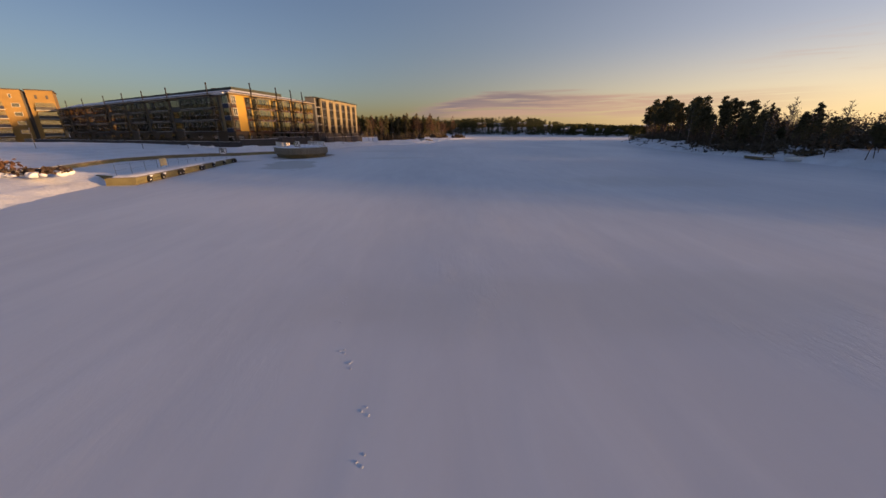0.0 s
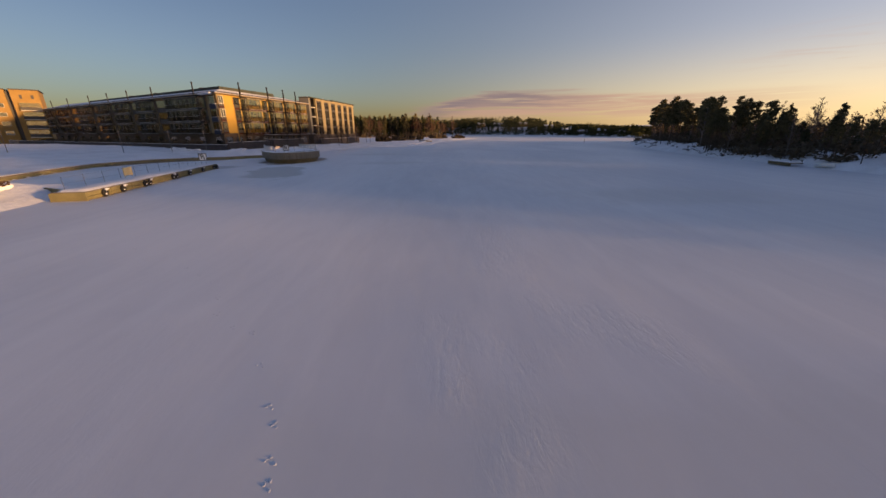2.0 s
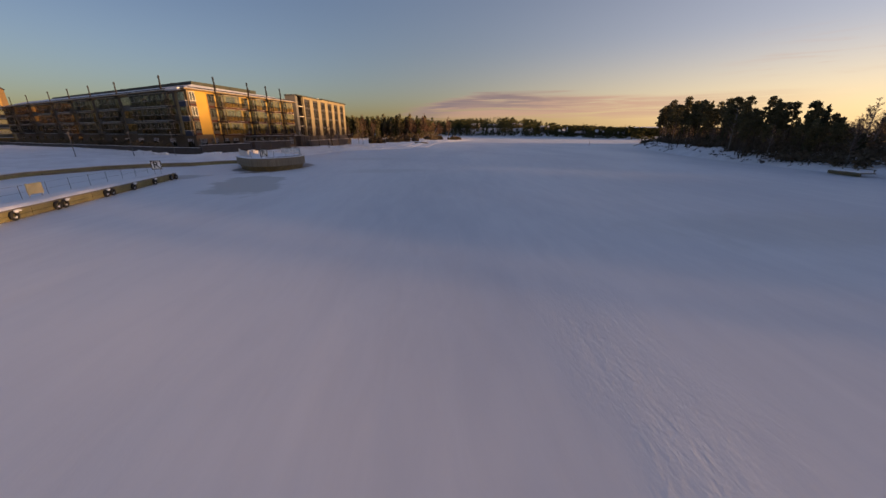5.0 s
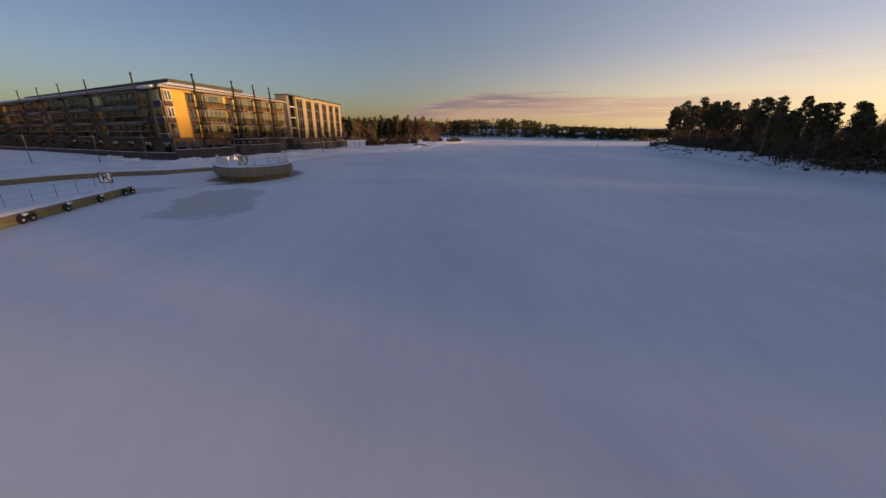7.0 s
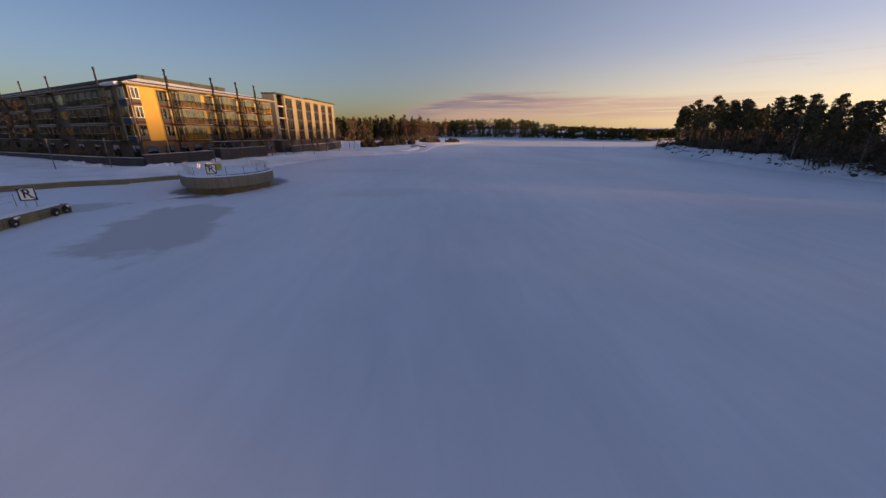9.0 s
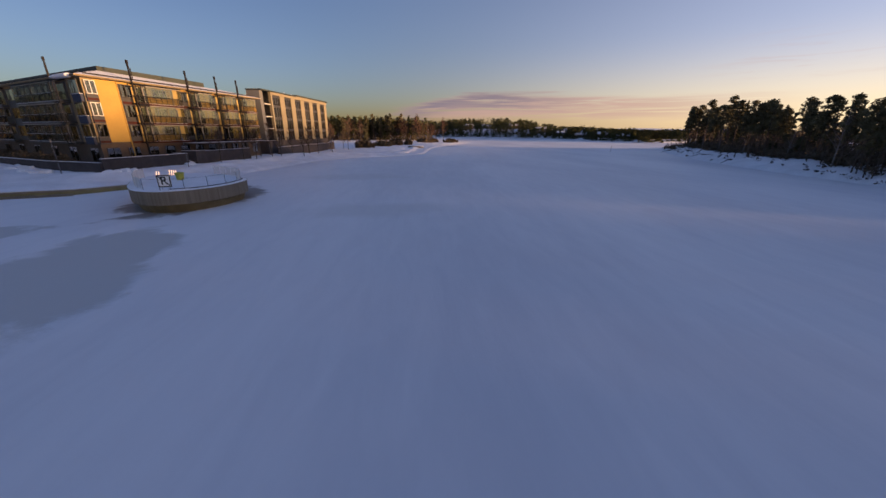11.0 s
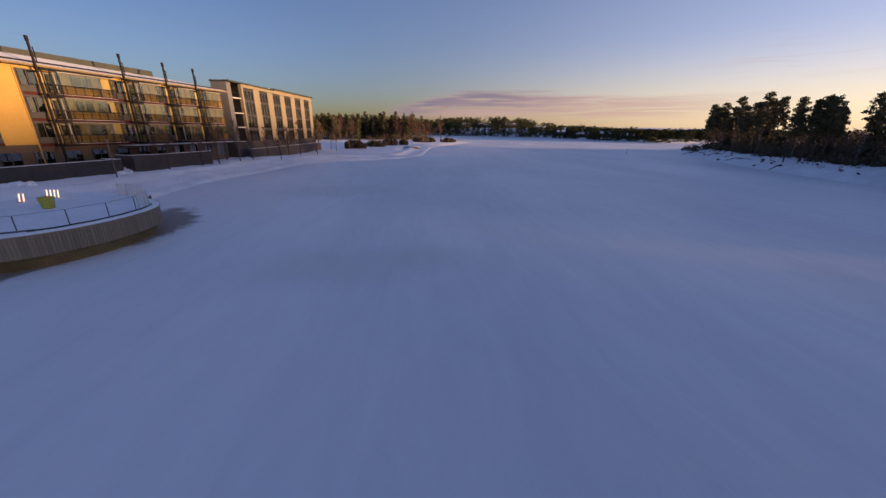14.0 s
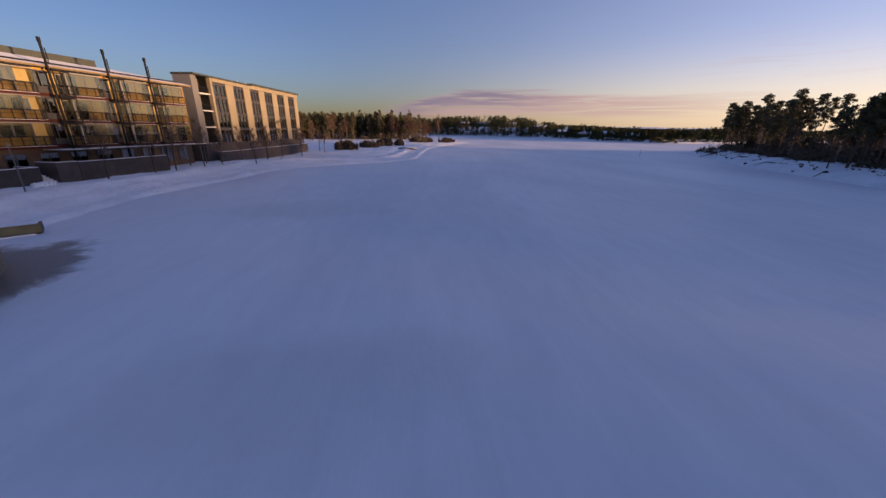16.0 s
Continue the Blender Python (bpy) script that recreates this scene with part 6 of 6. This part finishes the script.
for i, (x, y, w, turn) in enumerate(FAR_HOUSES):
    house(pose(x, y, far_z(x, y), 0, 0, turn), w, 8, (3.6 + 0.8 * (i % 3)) * (0.55 + 0.45 * smooth_step(350, 460, y)), ("grey-tan far house with a snowy roof among pines", "brown far house with a snowy roof among pines")[i % 2], (GREYTAN, BRICK)[i % 2])

# unseen wood added west of the block to darken what the glass reflects
g = random.Random(44)
crowns, stems = [], bmesh.new()
for n in range(420):
    x, y = g.uniform(-350, -300), g.uniform(40, 260)
    z, h = left_z(x, y), g.uniform(15, 24)
    tube(stems, [(x, y, z - 0.5), (x, y, z + h * 0.9)], [0.2, 0.05], 4)
    for j in range(7):
        k = 0.1 + 0.85 * j / 7
        crowns.append((x, y, z + h * k, 3.4 * (1 - k) + 0.6, h * 0.11, 26))
wood = tagged(new("shore_wood"), "unseen dark spruce wood added in the west for glass reflections", "far wood", kind="stuff")
hang("crowns", cloud_mesh("crowns", crowns, 1.0, 45, NEEDLE_DARK), wood)
part("stems", stems, BARK_DARK, wood)

# unseen wooded shore added to the south-east to filter sun off the near ice
SOUTH = [(430, -84), (280, -52), (236, -54), (222, -80), (220, -190), (230, -270), (300, -330), (430, -350)]


def south_height(d, x, y):
    return 0.02 + 1.4 * smooth_step(0, 8, d) + 1.2 * smooth_step(8, 40, d) + 0.3 * noise.noise((x * 0.05, y * 0.05, 4)) * smooth_step(2, 10, d)


land("shore_south", "unseen low snowy shore added under the shading wood", SOUTH, steps((206, 430, 8)), steps((-370, -40, 8)), south_height)
g = random.Random(51)
crowns, stems = [], bmesh.new()
for n in range(262):
    if n < 250:
        x, y = g.uniform(230, 285), g.choice((g.uniform(-260, -58), g.uniform(-260, -58), g.uniform(-260, -58), g.uniform(-82, -54)))
        row = 0.39 * x + 0.92 * y
        if 19 < row < 28 and g.random() < 0.8 or 8 < row < 14 and g.random() < 0.4:
            continue  # gaps that let low sun through
    else:
        # extra trees that shade the ice beside the gap
        x = g.uniform(235, 280)
        y = (g.uniform(25.5, 33) - 0.39 * x) / 0.92
    z, h = south_height(max(0.0, seg_dist(x, y, SOUTH)), x, y), g.uniform(11.0, 19.5)
    tube(stems, [(x, y, z - 0.5), (x, y, z + h * 0.9)], [0.17, 0.05], 4)
    if y > -79:
        h *= 1.3
    for j in range(8):
        k = g.uniform(0.3, 0.97)
        crowns.append((x + g.uniform(-1.4, 1.4), y + g.uniform(-1.4, 1.4), z + h * k, g.uniform(0.9, 1.8), g.uniform(0.7, 1.4), 26))
wood = tagged(new("south_wood"), "unseen dark pine wood added to shade the near ice", "far wood", kind="stuff")
hang("crowns", cloud_mesh("crowns", crowns, 0.6, 52, NEEDLE_DARK), wood)
part("stems", stems, BARK_DARK, wood)

# ---- small things on the ice ----
marker = thing("ice_marker", pose(66.0, 160.5, 0, 3, 2, 0), "thin wooden marker stick standing in the lake ice", "marker stick")
part("stick", tube(bmesh.new(), [(0, 0, -0.1), (0.03, 0, 1.0), (0.02, 0.03, 2.0)], [0.06, 0.05, 0.04], 6), BROWN, marker)
part("foot_snow", tube(bmesh.new(), [(0, 0, -0.02), (0, 0, 0.10), (0, 0, 0.16)], [0.5, 0.3, 0.08], 9), SNOW, marker)

# upturned boat on the spit
boat = thing("upturned_boat", pose(-3.4, 188.5, 0.25, 0, 0, -22), "upturned boat under snow at the end of the spit", "boat")
bm = bmesh.new()
rows = []
for i in range(11):
    t = i / 10
    w = 1.1 * math.sin(math.pi * (0.06 + 0.90 * t)) ** 0.6
    hh = 0.95 * math.sin(math.pi * (0.10 + 0.84 * t)) ** 0.5
    rows.append([bm.verts.new((-3.6 + 7.2 * t, w * math.cos(a), hh * math.sin(a))) for a in (math.pi * j / 8 for j in range(9))])
for r0, r1 in zip(rows, rows[1:]):
    for j in range(8):
        bm.faces.new((r0[j], r0[j + 1], r1[j + 1], r1[j]))
part("hull", bm, BROWN, boat, "dark hull")
bm = bmesh.new()
rows = []
for i in range(11):
    t = i / 10
    w = 1.0 * math.sin(math.pi * (0.06 + 0.90 * t)) ** 0.6
    hh = 1.06 * math.sin(math.pi * (0.10 + 0.84 * t)) ** 0.5
    rows.append([bm.verts.new((-3.6 + 7.2 * t, w * math.cos(a), hh * math.sin(a))) for a in (math.pi * (0.12 + 0.76 * j / 8) for j in range(9))])
for r0, r1 in zip(rows, rows[1:]):
    for j in range(8):
        bm.faces.new((r0[j], r0[j + 1], r1[j + 1], r1[j]))
part("snow_cover", bm, SNOW, boat, "snow on the hull", True)

# dock and boat under the headland
dock = thing("small_dock", axes((57.3, 62.5), Vector((-0.16, -0.985)), Vector((0.985, -0.16))), "low timber dock with snow at the headland", "dock")
part("deck", boxes((1, 5.5, -1.6, 0.2, 0.42, 0.55)), TIMBER, dock)
part("snow_cover", boxes((1.05, 5.4, -1.5, 0.1, 0.554, 0.68)), SNOW, dock)
part("beam", boxes((1, 5.5, -1.55, -1.4, 0.1, 0.40)), BROWN, dock)
part("rail", boxes((1, 5.5, 0.0, 0.1, 0.9, 1.0), (1.1, 1.2, 0.0, 0.1, 0.5, 0.9), (3.2, 3.3, 0.0, 0.1, 0.5, 0.9), (5.3, 5.4, 0.0, 0.1, 0.5, 0.9)), TIMBER, dock)
skiff = thing("white_skiff", pose(57.2, 54.4, 0.12, 0, 0, -80) @ Matrix.Diagonal((0.7, 0.9, 0.9, 1)), "small white skiff hauled up beside the dock", "boat")
bm = bmesh.new()
rows = []
for i in range(9):
    t = i / 8
    w = 0.75 * math.sin(math.pi * (0.08 + 0.7 * t)) ** 0.7
    rows.append([bm.verts.new((-1.8 + 3.6 * t, w * x, z + 0.15 * t)) for x, z in ((-1, 0.62), (-0.85, 0.25), (-0.4, 0.02), (0.4, 0.02), (0.85, 0.25), (1, 0.62))])
for r0, r1 in zip(rows, rows[1:]):
    for j in range(5):
        bm.faces.new((r0[j], r0[j + 1], r1[j + 1], r1[j]))
bm.faces.new(rows[0])
part("hull", bm, WHITE, skiff)
part("snow_fill", boxes((-1.5, 1.3, -0.5, 0.5, 0.35, 0.52)), SNOW, skiff)

# hopping tracks in the snow: a line of small pits with raised rims


def pit(radius):
    bm = bmesh.new()
    prof = ((2.2, 0.002), (1.5, 0.005), (1.05, 0.008), (0.7, 0.002), (0.0, 0.002))
    wob = [g.uniform(0.7, 1.3) for j in range(9)]
    rings = [[bm.verts.new((math.cos(6.283 * j / 9) * r * radius * wob[j], math.sin(6.283 * j / 9) * r * radius * 1.3 * wob[j], z * (1 + 0.5 * math.cos(6.283 * j / 9 + 2)))) for j in range(9)] for r, z in prof[:-1]]
    c = bm.verts.new((0, 0, prof[-1][1]))
    for r0, r1 in zip(rings, rings[1:]):
        for j in range(9):
            bm.faces.new((r0[j], r0[(j + 1) % 9], r1[(j + 1) % 9], r1[j]))
    for j in range(9):
        bm.faces.new((rings[-1][j], rings[-1][(j + 1) % 9], c))
    return bm


TRACK = [(0.3, 3.9), (0.2, 4.9), (-0.4, 6.2), (-0.65, 6.7), (-1.1, 8.0), (-1.2, 9.0), (-1.35, 9.45), (-1.6, 10.2), (-1.9, 10.65), (-2.7, 12.0), (-3.6, 13.4), (-4.3, 13.7), (-5.2, 14.5), (-5.8, 15.6), (-6.8, 16.9), (-7.7, 17.6), (-8.7, 18.4), (-11.2, 19.4), (-12.8, 20.9)]
g = random.Random(4)
for x, y in TRACK:
    root = thing("track_group", pose(x, y, 0, 0, 0, g.uniform(20, 50)), "cluster of small hop prints pressed into lake snow", "snow prints", "hop tracks")
    for dx, dy in ((-0.05, 0.10), (0.05, 0.12), (0.0, -0.06)):
        ob = part("print", pit(g.uniform(0.012, 0.018)), LAKE, root, smooth=True)
        ob.matrix_basis = pose(dx + g.uniform(-0.03, 0.03), dy + g.uniform(-0.03, 0.03), 0)
